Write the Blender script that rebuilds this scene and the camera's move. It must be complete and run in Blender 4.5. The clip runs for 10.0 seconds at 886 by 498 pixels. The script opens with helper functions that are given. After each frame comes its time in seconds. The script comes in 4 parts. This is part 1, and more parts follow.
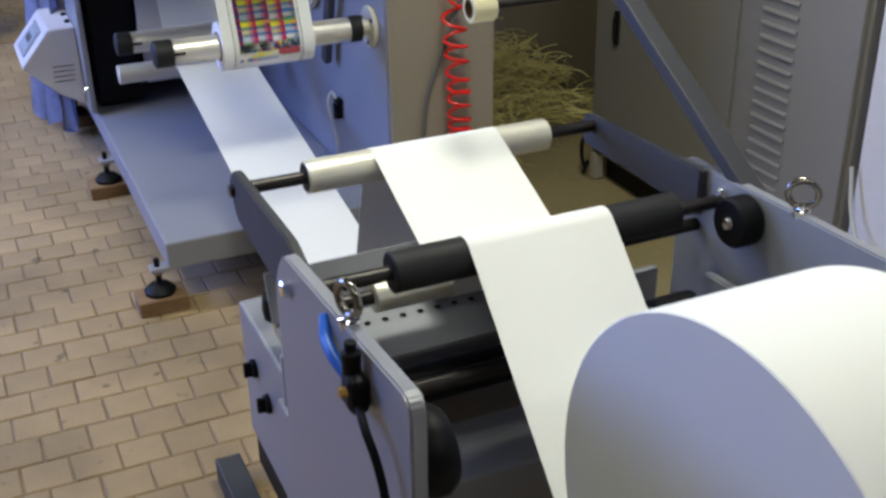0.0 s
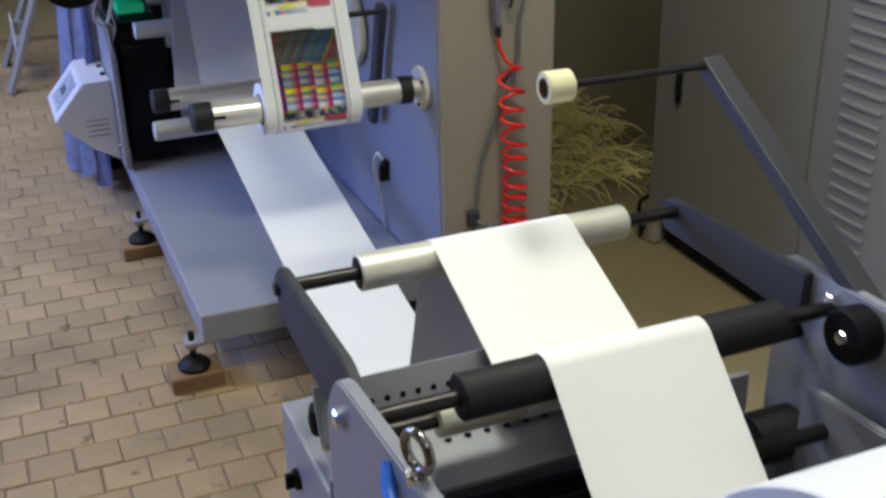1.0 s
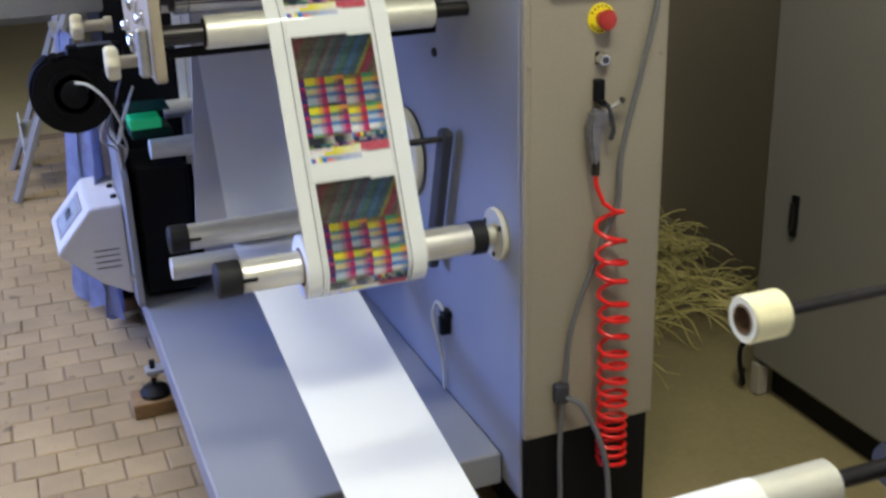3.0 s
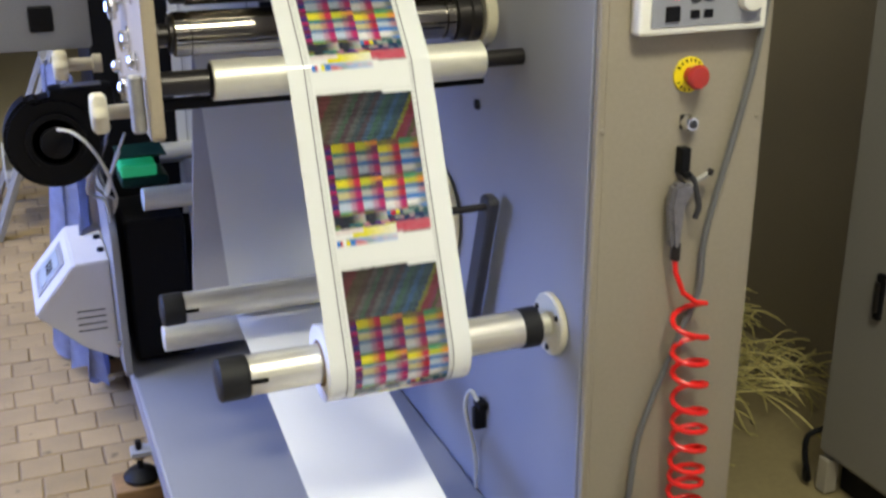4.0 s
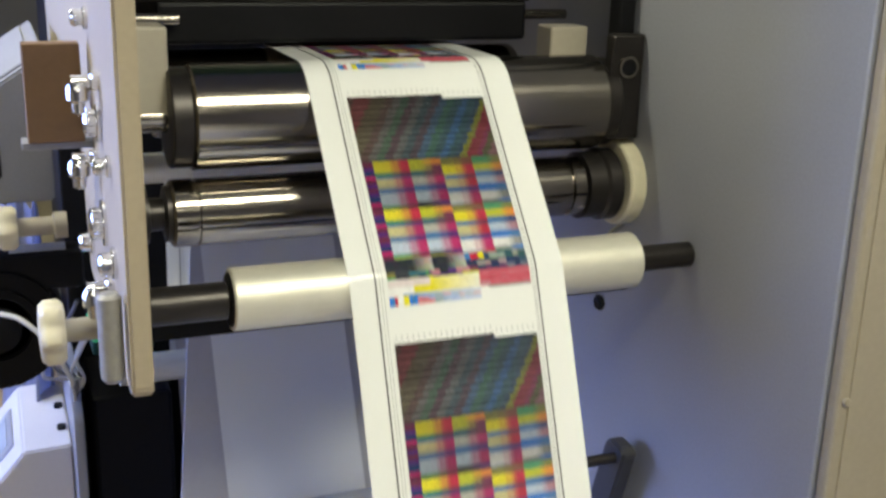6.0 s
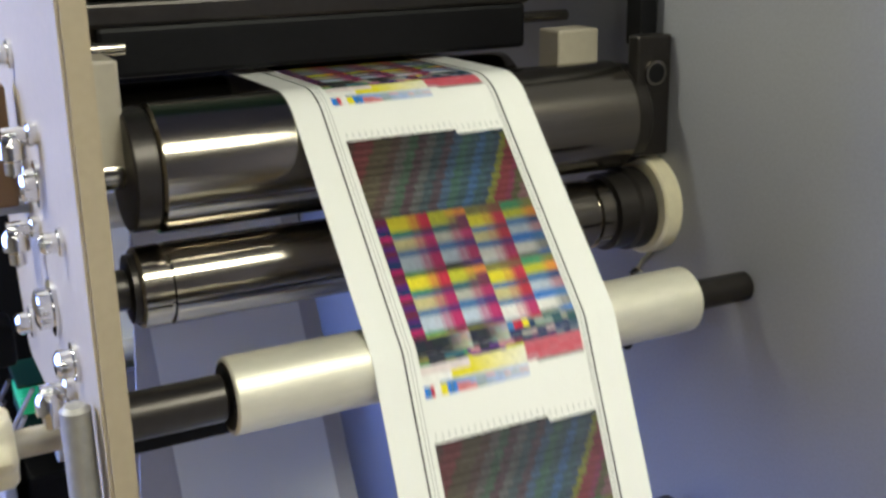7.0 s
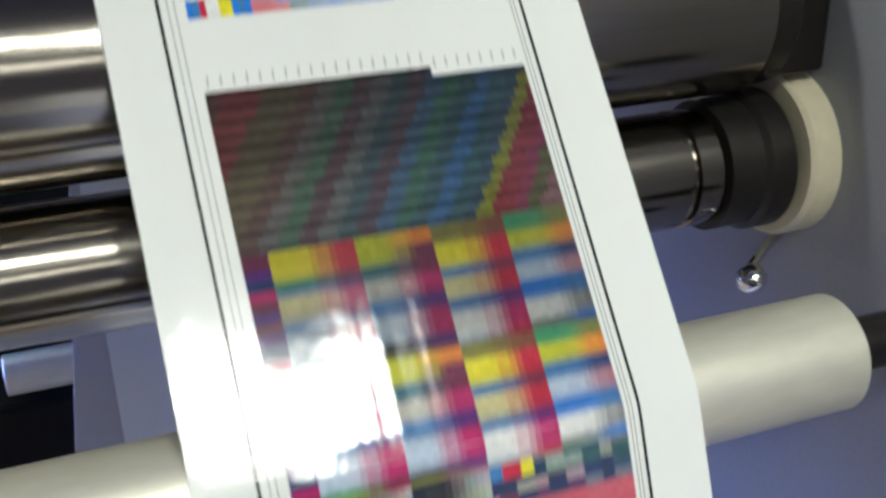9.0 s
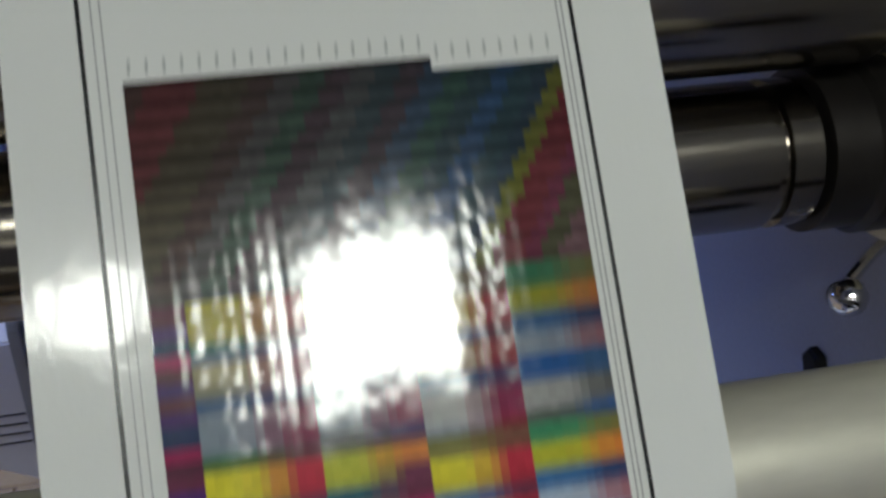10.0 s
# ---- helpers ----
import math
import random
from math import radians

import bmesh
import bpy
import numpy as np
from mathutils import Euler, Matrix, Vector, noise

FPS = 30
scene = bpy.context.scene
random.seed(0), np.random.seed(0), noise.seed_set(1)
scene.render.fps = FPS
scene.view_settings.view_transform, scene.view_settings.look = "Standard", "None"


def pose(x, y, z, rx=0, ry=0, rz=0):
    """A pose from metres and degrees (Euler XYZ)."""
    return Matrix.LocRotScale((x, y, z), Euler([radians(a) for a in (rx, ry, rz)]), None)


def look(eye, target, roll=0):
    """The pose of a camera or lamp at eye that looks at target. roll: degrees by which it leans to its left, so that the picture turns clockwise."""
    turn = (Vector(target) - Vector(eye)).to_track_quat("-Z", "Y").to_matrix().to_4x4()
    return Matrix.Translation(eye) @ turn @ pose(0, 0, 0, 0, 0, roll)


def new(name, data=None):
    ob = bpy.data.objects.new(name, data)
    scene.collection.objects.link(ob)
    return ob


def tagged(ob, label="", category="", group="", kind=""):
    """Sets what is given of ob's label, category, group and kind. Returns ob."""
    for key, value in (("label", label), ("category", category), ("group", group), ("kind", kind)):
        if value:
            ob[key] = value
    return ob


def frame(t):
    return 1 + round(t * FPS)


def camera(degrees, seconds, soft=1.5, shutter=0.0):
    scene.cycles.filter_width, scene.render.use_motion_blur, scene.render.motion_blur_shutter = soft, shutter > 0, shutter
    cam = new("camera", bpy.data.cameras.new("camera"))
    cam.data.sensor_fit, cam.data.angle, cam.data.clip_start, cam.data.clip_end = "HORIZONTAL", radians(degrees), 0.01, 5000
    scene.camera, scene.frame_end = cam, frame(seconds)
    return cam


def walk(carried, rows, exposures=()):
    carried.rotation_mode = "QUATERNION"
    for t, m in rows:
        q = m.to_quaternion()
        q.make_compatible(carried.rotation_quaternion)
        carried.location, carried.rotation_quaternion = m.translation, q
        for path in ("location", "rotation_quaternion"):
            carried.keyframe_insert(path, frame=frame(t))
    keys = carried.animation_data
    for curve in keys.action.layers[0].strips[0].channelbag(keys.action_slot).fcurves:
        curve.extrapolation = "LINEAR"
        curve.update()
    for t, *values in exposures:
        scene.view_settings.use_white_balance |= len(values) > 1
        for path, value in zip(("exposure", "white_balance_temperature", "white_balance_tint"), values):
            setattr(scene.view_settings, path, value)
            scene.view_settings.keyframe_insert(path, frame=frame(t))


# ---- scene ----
cam = camera(43.5, 10.0, soft=2.8, shutter=0.4)
PATH = [
    (0, (-1.141, -2.95, 1.682), (-0.416, -1.316, 0.787), -0.9),
    (0.5, (-1.139, -2.79, 1.679), (-0.399, -1.151, 0.805), -1.4),
    (1, (-1.095, -2.698, 1.693), (-0.411, -1.017, 0.852), -1.1),
    (1.5, (-0.988, -2.568, 1.689), (-0.389, -0.844, 0.872), 0.5),
    (2, (-0.949, -2.436, 1.703), (-0.384, -0.691, 0.907), 0.1),
    (2.5, (-0.969, -2.241, 1.695), (-0.315, -0.506, 0.944), -1.0),
    (3, (-0.976, -2.049, 1.688), (-0.305, -0.311, 0.96), -1.7),
    (4.5, (-0.884, -1.425, 1.66), (-0.206, 0.278, 0.997), 0.2),
    (5, (-0.874, -1.229, 1.675), (-0.206, 0.474, 0.999), -0.4),
    (5.5, (-0.877, -0.969, 1.68), (-0.185, 0.744, 1.055), 0.8),
    (6, (-0.814, -0.859, 1.692), (-0.102, 0.866, 1.127), 1.7),
    (7.3, (-0.837, -0.496, 1.673), (0.077, 1.128, 1.101), -0.3),
    (7.5, (-0.811, -0.437, 1.656), (0.131, 1.167, 1.071), 1.1),
    (8, (-0.641, -0.382, 1.663), (0.09, 1.295, 0.989), 2.6),
    (8.5, (-0.546, -0.273, 1.638), (0.083, 1.4, 0.857), 0.9),
    (9, (-0.503, -0.164, 1.619), (0.125, 1.484, 0.788), -0.8),
    (9.5, (-0.432, -0.091, 1.629), (0.056, 1.529, 0.659), 1.0),
    (10, (-0.392, -0.037, 1.621), (-0.013, 1.565, 0.575), 0.3),
]
walk(cam, [(t, look(eye, target, roll)) for t, eye, target, roll in PATH], [(0, -0.25, 6500, 8), (0.5, -0.34, 6500, 8), (2, -0.35, 6500, 8), (3, -0.05, 6700, 7), (4.5, 0.24, 7200, 7), (6, 0.17, 7200, 6), (7.5, 0.17, 6700, 7), (8.5, 0.12, 6200, 9), (9.0, 0.06, 6200, 9), (9.4, -0.9, 6200, 9), (10, -0.92, 6200, 9)])

# ---- light ----
world = bpy.data.worlds.new("world")
scene.world = world
world.use_nodes = True
wbg = world.node_tree.nodes["Background"]
sky = world.node_tree.nodes.new("ShaderNodeTexSky")
sky.sky_type, sky.sun_disc = "NISHITA", False
sky.sun_elevation, sky.sun_rotation = radians(35), radians(200)
world.node_tree.links.new(sky.outputs["Color"], wbg.inputs["Color"])
wbg.inputs["Strength"].default_value = 0.1


def area_lamp(name, m, w, h, power, color):
    d = bpy.data.lights.new(name, "AREA")
    d.shape, d.size, d.size_y, d.energy, d.color = "RECTANGLE", w, h, power, color
    ob = new(name, d)
    ob.matrix_world = m
    return ob


# daylight through the window of the left wall, and ceiling tubes out of view
area_lamp("window_light", look((-3.45, 1.9, 1.7), (-0.2, 0.8, 0.3)), 2.6, 1.5, 195, (0.17, 0.29, 1.0))
# x, y, z, width, depth, power; first two fitted to glare, rest added fill
LAMPS = [(-0.07, -1.26, 3.0, 0.46, 0.5, 38), (-0.69, -1.14, 3.0, 0.26, 0.22, 11), (-2.0, 0.9, 3.0, 1.2, 0.2, 52), (-0.5, 2.2, 3.0, 1.2, 0.2, 20), (-2.2, -2.6, 3.0, 1.2, 0.2, 4), (-0.62, -3.6, 3.0, 1.2, 0.2, 9), (-2.2, 3.8, 3.0, 1.2, 0.2, 34)]
for tx, ty, tz, tw, td, power in LAMPS:
    area_lamp("tube_light", pose(tx, ty, tz - 0.07), tw, td, power, (0.96, 0.98, 0.86))

# ---- materials ----


def mat(name, color, rough=0.5, metal=0.0, var=0.12, scale=6.0, bump=0.02, fine=120.0, coat=0.0, stretch=(1, 1, 1), island=False, emit=0.0, spec=0.5, stains=False):
    m = bpy.data.materials.new(name)
    m.use_nodes = True
    nt = m.node_tree
    n, ln = nt.nodes, nt.links.new
    b = n["Principled BSDF"]
    tc = n.new("ShaderNodeTexCoord")
    mp = n.new("ShaderNodeMapping")
    mp.inputs["Scale"].default_value = stretch
    ln(tc.outputs["Object"], mp.inputs["Vector"])
    big, small = n.new("ShaderNodeTexNoise"), n.new("ShaderNodeTexNoise")
    for tex, sc in ((big, scale), (small, fine)):
        tex.inputs["Scale"].default_value = sc
        tex.inputs["Detail"].default_value = 4
        ln(mp.outputs["Vector"], tex.inputs["Vector"])
    mix = n.new("ShaderNodeMath")
    mix.operation = "MULTIPLY_ADD"
    mix.inputs[1].default_value = 0.45
    ln(small.outputs["Fac"], mix.inputs[0])
    half = n.new("ShaderNodeMath")
    half.operation = "MULTIPLY"
    half.inputs[1].default_value = 0.55
    ln(big.outputs["Fac"], half.inputs[0])
    ln(half.outputs[0], mix.inputs[2])
    ramp = n.new("ShaderNodeValToRGB")
    ramp.color_ramp.elements[0].position, ramp.color_ramp.elements[1].position = 0.3, 0.7
    ramp.color_ramp.elements[0].color = (*[c * (1 - var) for c in color], 1)
    ramp.color_ramp.elements[1].color = (*[min(1, c * (1 + var)) for c in color], 1)
    ln(mix.outputs[0], ramp.inputs["Fac"])
    out = ramp.outputs["Color"]
    if island:
        rnd = n.new("ShaderNodeObjectInfo" if island == "object" else "ShaderNodeNewGeometry")
        vr = n.new("ShaderNodeMapRange")
        vr.inputs["To Min"].default_value, vr.inputs["To Max"].default_value = 0.88, 1.08
        ln(rnd.outputs["Random" if island == "object" else "Random Per Island"], vr.inputs["Value"])
        mul = n.new("ShaderNodeVectorMath")
        mul.operation = "SCALE"
        ln(out, mul.inputs[0])
        ln(vr.outputs["Result"], mul.inputs["Scale"])
        out = mul.outputs[0]
    if stains:
        geo = n.new("ShaderNodeNewGeometry")
        for sc, lo, hi, low in ((2.2, 0.35, 0.55, 0.72), (15.0, 0.27, 0.34, 0.5)):
            tex, mr, mul = n.new("ShaderNodeTexNoise"), n.new("ShaderNodeMapRange"), n.new("ShaderNodeVectorMath")
            tex.inputs["Scale"].default_value = sc
            ln(geo.outputs["Position"], tex.inputs["Vector"])
            mr.inputs["From Min"].default_value, mr.inputs["From Max"].default_value = lo, hi
            mr.inputs["To Min"].default_value, mr.inputs["To Max"].default_value = low, 1.0
            ln(tex.outputs["Fac"], mr.inputs["Value"])
            mul.operation = "SCALE"
            ln(out, mul.inputs[0])
            ln(mr.outputs["Result"], mul.inputs["Scale"])
            out = mul.outputs[0]
    ln(out, b.inputs["Base Color"])
    rr = n.new("ShaderNodeMapRange")
    rr.inputs["To Min"].default_value, rr.inputs["To Max"].default_value = max(0.02, rough * 0.8), min(1, rough * 1.2)
    ln(big.outputs["Fac"], rr.inputs["Value"])
    ln(rr.outputs["Result"], b.inputs["Roughness"])
    b.inputs["Metallic"].default_value = metal
    b.inputs["Specular IOR Level"].default_value = spec
    b.inputs["Coat Weight"].default_value = coat
    if bump:
        bp = n.new("ShaderNodeBump")
        bp.inputs["Strength"].default_value = bump
        bp.inputs["Distance"].default_value = 0.004
        ln(small.outputs["Fac"], bp.inputs["Height"])
        ln(bp.outputs["Normal"], b.inputs["Normal"])
    if emit:
        b.inputs["Emission Color"].default_value = (*color, 1)
        b.inputs["Emission Strength"].default_value = emit
    return m


M_PAINT = mat("grey_paint", (0.25, 0.255, 0.28), 0.36, var=0.11, scale=2.5, bump=0.03, fine=260)
M_BEIGE = mat("beige_paint", (0.285, 0.246, 0.185), 0.42, var=0.09, scale=2.2, bump=0.008)
M_PAINT_D = mat("dark_grey_paint", (0.028, 0.028, 0.033), 0.6, var=0.15, scale=6)
M_CREAM = mat("cream_paint", (0.36, 0.325, 0.26), 0.5, var=0.06, scale=4, bump=0.02)
M_WHITE = mat("white_plastic", (0.78, 0.76, 0.68), 0.45, var=0.05, scale=10)
M_PLATE = mat("beige_side_plate_paint", (0.37, 0.31, 0.22), 0.5, var=0.08, scale=4, bump=0.02)
M_IVORY = mat("ivory_plastic", (0.58, 0.53, 0.38), 0.4, var=0.08, scale=20)
M_TAPE = mat("cream_tape", (0.74, 0.68, 0.42), 0.4, var=0.05, scale=20)
M_SHELL = mat("pale_grey_shell", (0.5, 0.49, 0.5), 0.45, var=0.04, scale=8, bump=0.02)
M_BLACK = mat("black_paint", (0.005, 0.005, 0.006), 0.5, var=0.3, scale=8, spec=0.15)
M_RUBBER = mat("black_rubber", (0.009, 0.009, 0.0095), 0.6, var=0.25, scale=14, bump=0.05, spec=0.35)
M_BLACKOX = mat("black_oxide_steel", (0.035, 0.031, 0.029), 0.36, metal=0.7, var=0.2, scale=12)
M_STEEL = mat("polished_steel", (0.28, 0.255, 0.22), 0.17, metal=1.0, var=0.12, scale=9, bump=0.015, fine=420, stretch=(0.03, 1, 1))
M_ALU = mat("anodised_aluminium", (0.68, 0.655, 0.55), 0.46, metal=0.5, var=0.1, scale=6, bump=0.02, stretch=(0.3, 1, 1))
M_SHAFT = mat("aluminium_shaft", (0.66, 0.63, 0.56), 0.38, metal=0.75, var=0.1, scale=12, bump=0.02, stretch=(0.2, 1, 1))
M_WORN = mat("worn_aluminium", (0.3, 0.29, 0.27), 0.5, metal=0.4, var=0.2, scale=10)
M_GUN = mat("grey_cast_metal", (0.2, 0.19, 0.2), 0.4, metal=0.5, var=0.2, scale=60)
M_CHROME = mat("chrome", (0.8, 0.8, 0.8), 0.1, metal=1.0, var=0.05, bump=0.0)
M_PAPER = mat("white_paper", (0.82, 0.82, 0.79), 0.5, var=0.015, scale=3, bump=0.01, fine=400)
M_GLOSS = mat("coated_paper", (0.80, 0.81, 0.78), 0.12, var=0.012, scale=3, bump=0.15, fine=30, stretch=(1.6, 0.8, 0.8))
M_LINE = mat("printed_line", (0.02, 0.02, 0.02), 0.25, var=0.1)
M_GREYLINE = mat("pale_printed_line", (0.4, 0.4, 0.4), 0.25, var=0.1)
M_BRICK = mat("clay_paver", (0.32, 0.225, 0.115), 0.82, var=0.16, scale=9, bump=0.2, fine=160, island="object", stains=True)
M_BRICK_J = mat("clay_paver_joined", (0.32, 0.225, 0.115), 0.82, var=0.16, scale=9, bump=0.2, fine=160, island="island", stains=True)
M_JOINT = mat("sand_joint", (0.17, 0.115, 0.065), 0.95, var=0.25, scale=20, bump=0.3)
M_CONCRETE = mat("brown_concrete", (0.31, 0.25, 0.125), 0.5, var=0.16, scale=3, bump=0.08, fine=60)
M_WALL = mat("plaster_wall", (0.25, 0.24, 0.23), 0.8, var=0.06, scale=1.6, bump=0.12, fine=70)
M_PILLAR = mat("pale_plaster", (0.62, 0.6, 0.62), 0.8, var=0.05, scale=1.6, bump=0.1, fine=70)
# wall brown taken darker, so the colour holds the right wall's shade
M_SHADEWALL = mat("shaded_wall_brown", (0.2, 0.165, 0.11), 0.7, var=0.1, scale=2, bump=0.08)
M_CEIL = mat("ceiling_paint", (0.16, 0.155, 0.15), 0.85, var=0.05, scale=1.2, bump=0.05)
M_CABINET = mat("taupe_cabinet_paint", (0.21, 0.195, 0.172), 0.5, var=0.06, scale=2, bump=0.02)
M_RED = mat("red_hose", (0.75, 0.012, 0.01), 0.35, var=0.08, scale=30, bump=0.0)
M_REDBTN = mat("red_button", (0.4, 0.03, 0.022), 0.4, var=0.06)
M_YELLOW = mat("yellow_disc", (0.85, 0.66, 0.02), 0.45, var=0.05)
M_BRASS = mat("dull_brass", (0.5, 0.3, 0.08), 0.35, metal=0.9, var=0.1)
M_STRAW = mat("straw", (0.55, 0.47, 0.17), 0.7, var=0.3, scale=40, island="island")
M_WOOD = mat("rough_wood", (0.2, 0.115, 0.05), 0.75, var=0.25, scale=30, bump=0.2, stretch=(0.2, 1, 1))
M_CARD = mat("brown_cardboard", (0.18, 0.105, 0.055), 0.8, var=0.1, scale=20)
M_GREEN = mat("dark_green_cover", (0.006, 0.034, 0.022), 0.35, var=0.2, scale=3, spec=0.12)
M_GREENKEY = mat("green_key", (0.03, 0.3, 0.12), 0.4, var=0.05)
M_GREENLED = mat("green_indicator", (0.01, 0.45, 0.17), 0.3, var=0.0, bump=0, emit=0.26)
M_REDLED = mat("red_indicator", (1.0, 0.05, 0.08), 0.4, var=0.0, bump=0, emit=3.0)
M_LCD = mat("blue_display", (0.05, 0.22, 1.0), 0.3, var=0.0, bump=0, emit=1.0)
M_LCDGREY = mat("grey_display", (0.34, 0.38, 0.42), 0.25, var=0.05)
M_BLUEPLASTIC = mat("blue_plastic", (0.02, 0.13, 0.6), 0.35, var=0.08)
M_FILM = mat("blue_plastic_film", (0.3, 0.33, 0.46), 0.18, var=0.25, scale=9, bump=0.3, fine=25)
M_CABLE = mat("grey_cable", (0.12, 0.12, 0.12), 0.55, var=0.1)
M_PCABLE = mat("pale_cable", (0.5, 0.5, 0.46), 0.5, var=0.1)
M_LAMP = mat("lamp_diffuser", (1.0, 0.95, 0.85), 0.4, var=0.0, bump=0, emit=6.0)
M_SKYPANE = mat("window_sky", (0.5, 0.65, 1.0), 0.4, var=0.0, bump=0, emit=2.5)

# the printed ink reads its colour from the mesh, under a glossy varnish
M_INK = bpy.data.materials.new("varnished_ink")
M_INK.use_nodes = True
nt = M_INK.node_tree
ink = nt.nodes.new("ShaderNodeAttribute")
ink.attribute_name = "ink"
grain = nt.nodes.new("ShaderNodeTexNoise")
grain.inputs["Scale"].default_value = 30
tco = nt.nodes.new("ShaderNodeTexCoord")
mpg = nt.nodes.new("ShaderNodeMapping")
mpg.inputs["Scale"].default_value = (1.6, 0.8, 0.8)
nt.links.new(tco.outputs["Object"], mpg.inputs["Vector"])
nt.links.new(mpg.outputs["Vector"], grain.inputs["Vector"])
bpn = nt.nodes.new("ShaderNodeBump")
bpn.inputs["Strength"].default_value, bpn.inputs["Distance"].default_value = 0.2, 0.004
nt.links.new(grain.outputs["Fac"], bpn.inputs["Height"])
pb = nt.nodes["Principled BSDF"]
nt.links.new(ink.outputs["Color"], pb.inputs["Base Color"])
nt.links.new(bpn.outputs["Normal"], pb.inputs["Normal"])
pb.inputs["Roughness"].default_value = 0.1
pb.inputs["IOR"].default_value = 1.62

# ---- mesh helpers ----


def part(name, bm, material, parent=None, label="", smooth=False):
    me = bpy.data.meshes.new(name)
    bm.normal_update()
    bm.to_mesh(me)
    bm.free()
    me.materials.append(material)
    if smooth:
        me.polygons.foreach_set("use_smooth", [True] * len(me.polygons))
        me.set_sharp_from_angle(angle=radians(38))
    ob = new(name, me)
    ob.parent = parent
    if label:
        ob["label"] = label
    return ob


def thing(name, label, category, group="", kind="", at=(0, 0, 0)):
    ob = new(name)
    ob.empty_display_size = 0.1
    ob.location = at
    return tagged(ob, label, category, group, kind)


def join(*bms):
    out = bms[0]
    for b in bms[1:]:
        me = bpy.data.meshes.new("tmp")
        b.to_mesh(me)
        b.free()
        out.from_mesh(me)
        bpy.data.meshes.remove(me)
    return out


def box(x0, x1, y0, y1, z0, z1, bevel=0.004, m=None):
    bm = bmesh.new()
    bmesh.ops.create_cube(bm, size=1)
    for v in bm.verts:
        v.co = Vector(((x0 + x1) / 2 + v.co.x * (x1 - x0), (y0 + y1) / 2 + v.co.y * (y1 - y0), (z0 + z1) / 2 + v.co.z * (z1 - z0)))
    if bevel:
        bmesh.ops.bevel(bm, geom=bm.edges[:], offset=min(bevel, 0.45 * min(x1 - x0, y1 - y0, z1 - z0)), segments=2, affect="EDGES", profile=0.5)
    if m is not None:
        bm.transform(m)
    return bm


def lathe(profile, m=None, seg=40):
    """Turn (x, r) pairs round the x axis."""
    bm = bmesh.new()
    rings = []
    for x, r in profile:
        rings.append([bm.verts.new((x, max(r, 1e-5) * math.cos(2 * math.pi * k / seg), max(r, 1e-5) * math.sin(2 * math.pi * k / seg))) for k in range(seg)])
    for a, b in zip(rings, rings[1:]):
        for k in range(seg):
            bm.faces.new((a[k], a[(k + 1) % seg], b[(k + 1) % seg], b[k]))
    if profile[0][1] > 1e-4:
        bm.faces.new(rings[0][::-1])
    if profile[-1][1] > 1e-4:
        bm.faces.new(rings[-1])
    bmesh.ops.recalc_face_normals(bm, faces=bm.faces[:])
    if m is not None:
        bm.transform(m)
    return bm


def rod(x0, x1, y, z, r, ch=0.002, seg=40):
    """A cylinder along x with chamfered ends."""
    return lathe([(x0, r - ch), (x0 + ch, r), (x1 - ch, r), (x1, r - ch)], pose(0, y, z), seg)


def ring_rod(x0, x1, y, z, r, ri, ch=0.002, seg=40):
    bm = lathe([(x0, ri), (x0, r - ch), (x0 + ch, r), (x1 - ch, r), (x1, r - ch), (x1, ri), (x0, ri)], None, seg)
    bmesh.ops.delete(bm, geom=[f for f in bm.faces if len(f.verts) > 4], context="FACES_ONLY")
    bmesh.ops.remove_doubles(bm, verts=bm.verts[:], dist=1e-6)
    bmesh.ops.recalc_face_normals(bm, faces=bm.faces[:])
    bm.transform(pose(0, y, z))
    return bm


def turned(profile, x, y, z, rx=0, ry=0, rz=0, seg=28):
    return lathe(profile, pose(x, y, z, rx, ry, rz), seg)


def slab(outline, x0, x1, bevel=0.003):
    """A plate in the y-z plane with the given outline, from x0 to x1."""
    bm = bmesh.new()
    f = bm.faces.new([bm.verts.new((x0, y, z)) for y, z in outline])
    r = bmesh.ops.extrude_face_region(bm, geom=[f])
    for v in r["geom"]:
        if isinstance(v, bmesh.types.BMVert):
            v.co.x = x1
    bmesh.ops.recalc_face_normals(bm, faces=bm.faces[:])
    if bevel:
        bmesh.ops.bevel(bm, geom=bm.edges[:], offset=bevel, segments=2, affect="EDGES")
    return bm


def round_outline(pts, r, n=5):
    """Round the corners of an outline."""
    out = []
    for k, p in enumerate(pts):
        p, a, b = Vector(p), Vector(pts[k - 1]), Vector(pts[(k + 1) % len(pts)])
        u, v = (a - p).normalized(), (b - p).normalized()
        s, e = p + u * r, p + v * r
        for i in range(n + 1):
            t = i / n
            q = s.lerp(p, t).lerp(p.lerp(e, t), t)
            out.append((q.x, q.y))
    return out


def tube(points, r, seg=10, closed_ends=True):
    """A round tube along points."""
    bm = bmesh.new()
    pts = [Vector(p) for p in points]
    rings, up = [], Vector((0.13, 0.27, 0.95))
    for k, p in enumerate(pts):
        d = (pts[min(k + 1, len(pts) - 1)] - pts[max(k - 1, 0)]).normalized()
        a = d.cross(up)
        if a.length < 1e-3:
            a = d.orthogonal()
        a.normalize()
        up = a.cross(d).normalized()
        rings.append([bm.verts.new(p + r * (math.cos(2 * math.pi * j / seg) * a + math.sin(2 * math.pi * j / seg) * up)) for j in range(seg)])
    for a, b in zip(rings, rings[1:]):
        for j in range(seg):
            bm.faces.new((a[j], a[(j + 1) % seg], b[(j + 1) % seg], b[j]))
    if closed_ends:
        bm.faces.new(rings[0][::-1]), bm.faces.new(rings[-1])
    bmesh.ops.recalc_face_normals(bm, faces=bm.faces[:])
    return bm


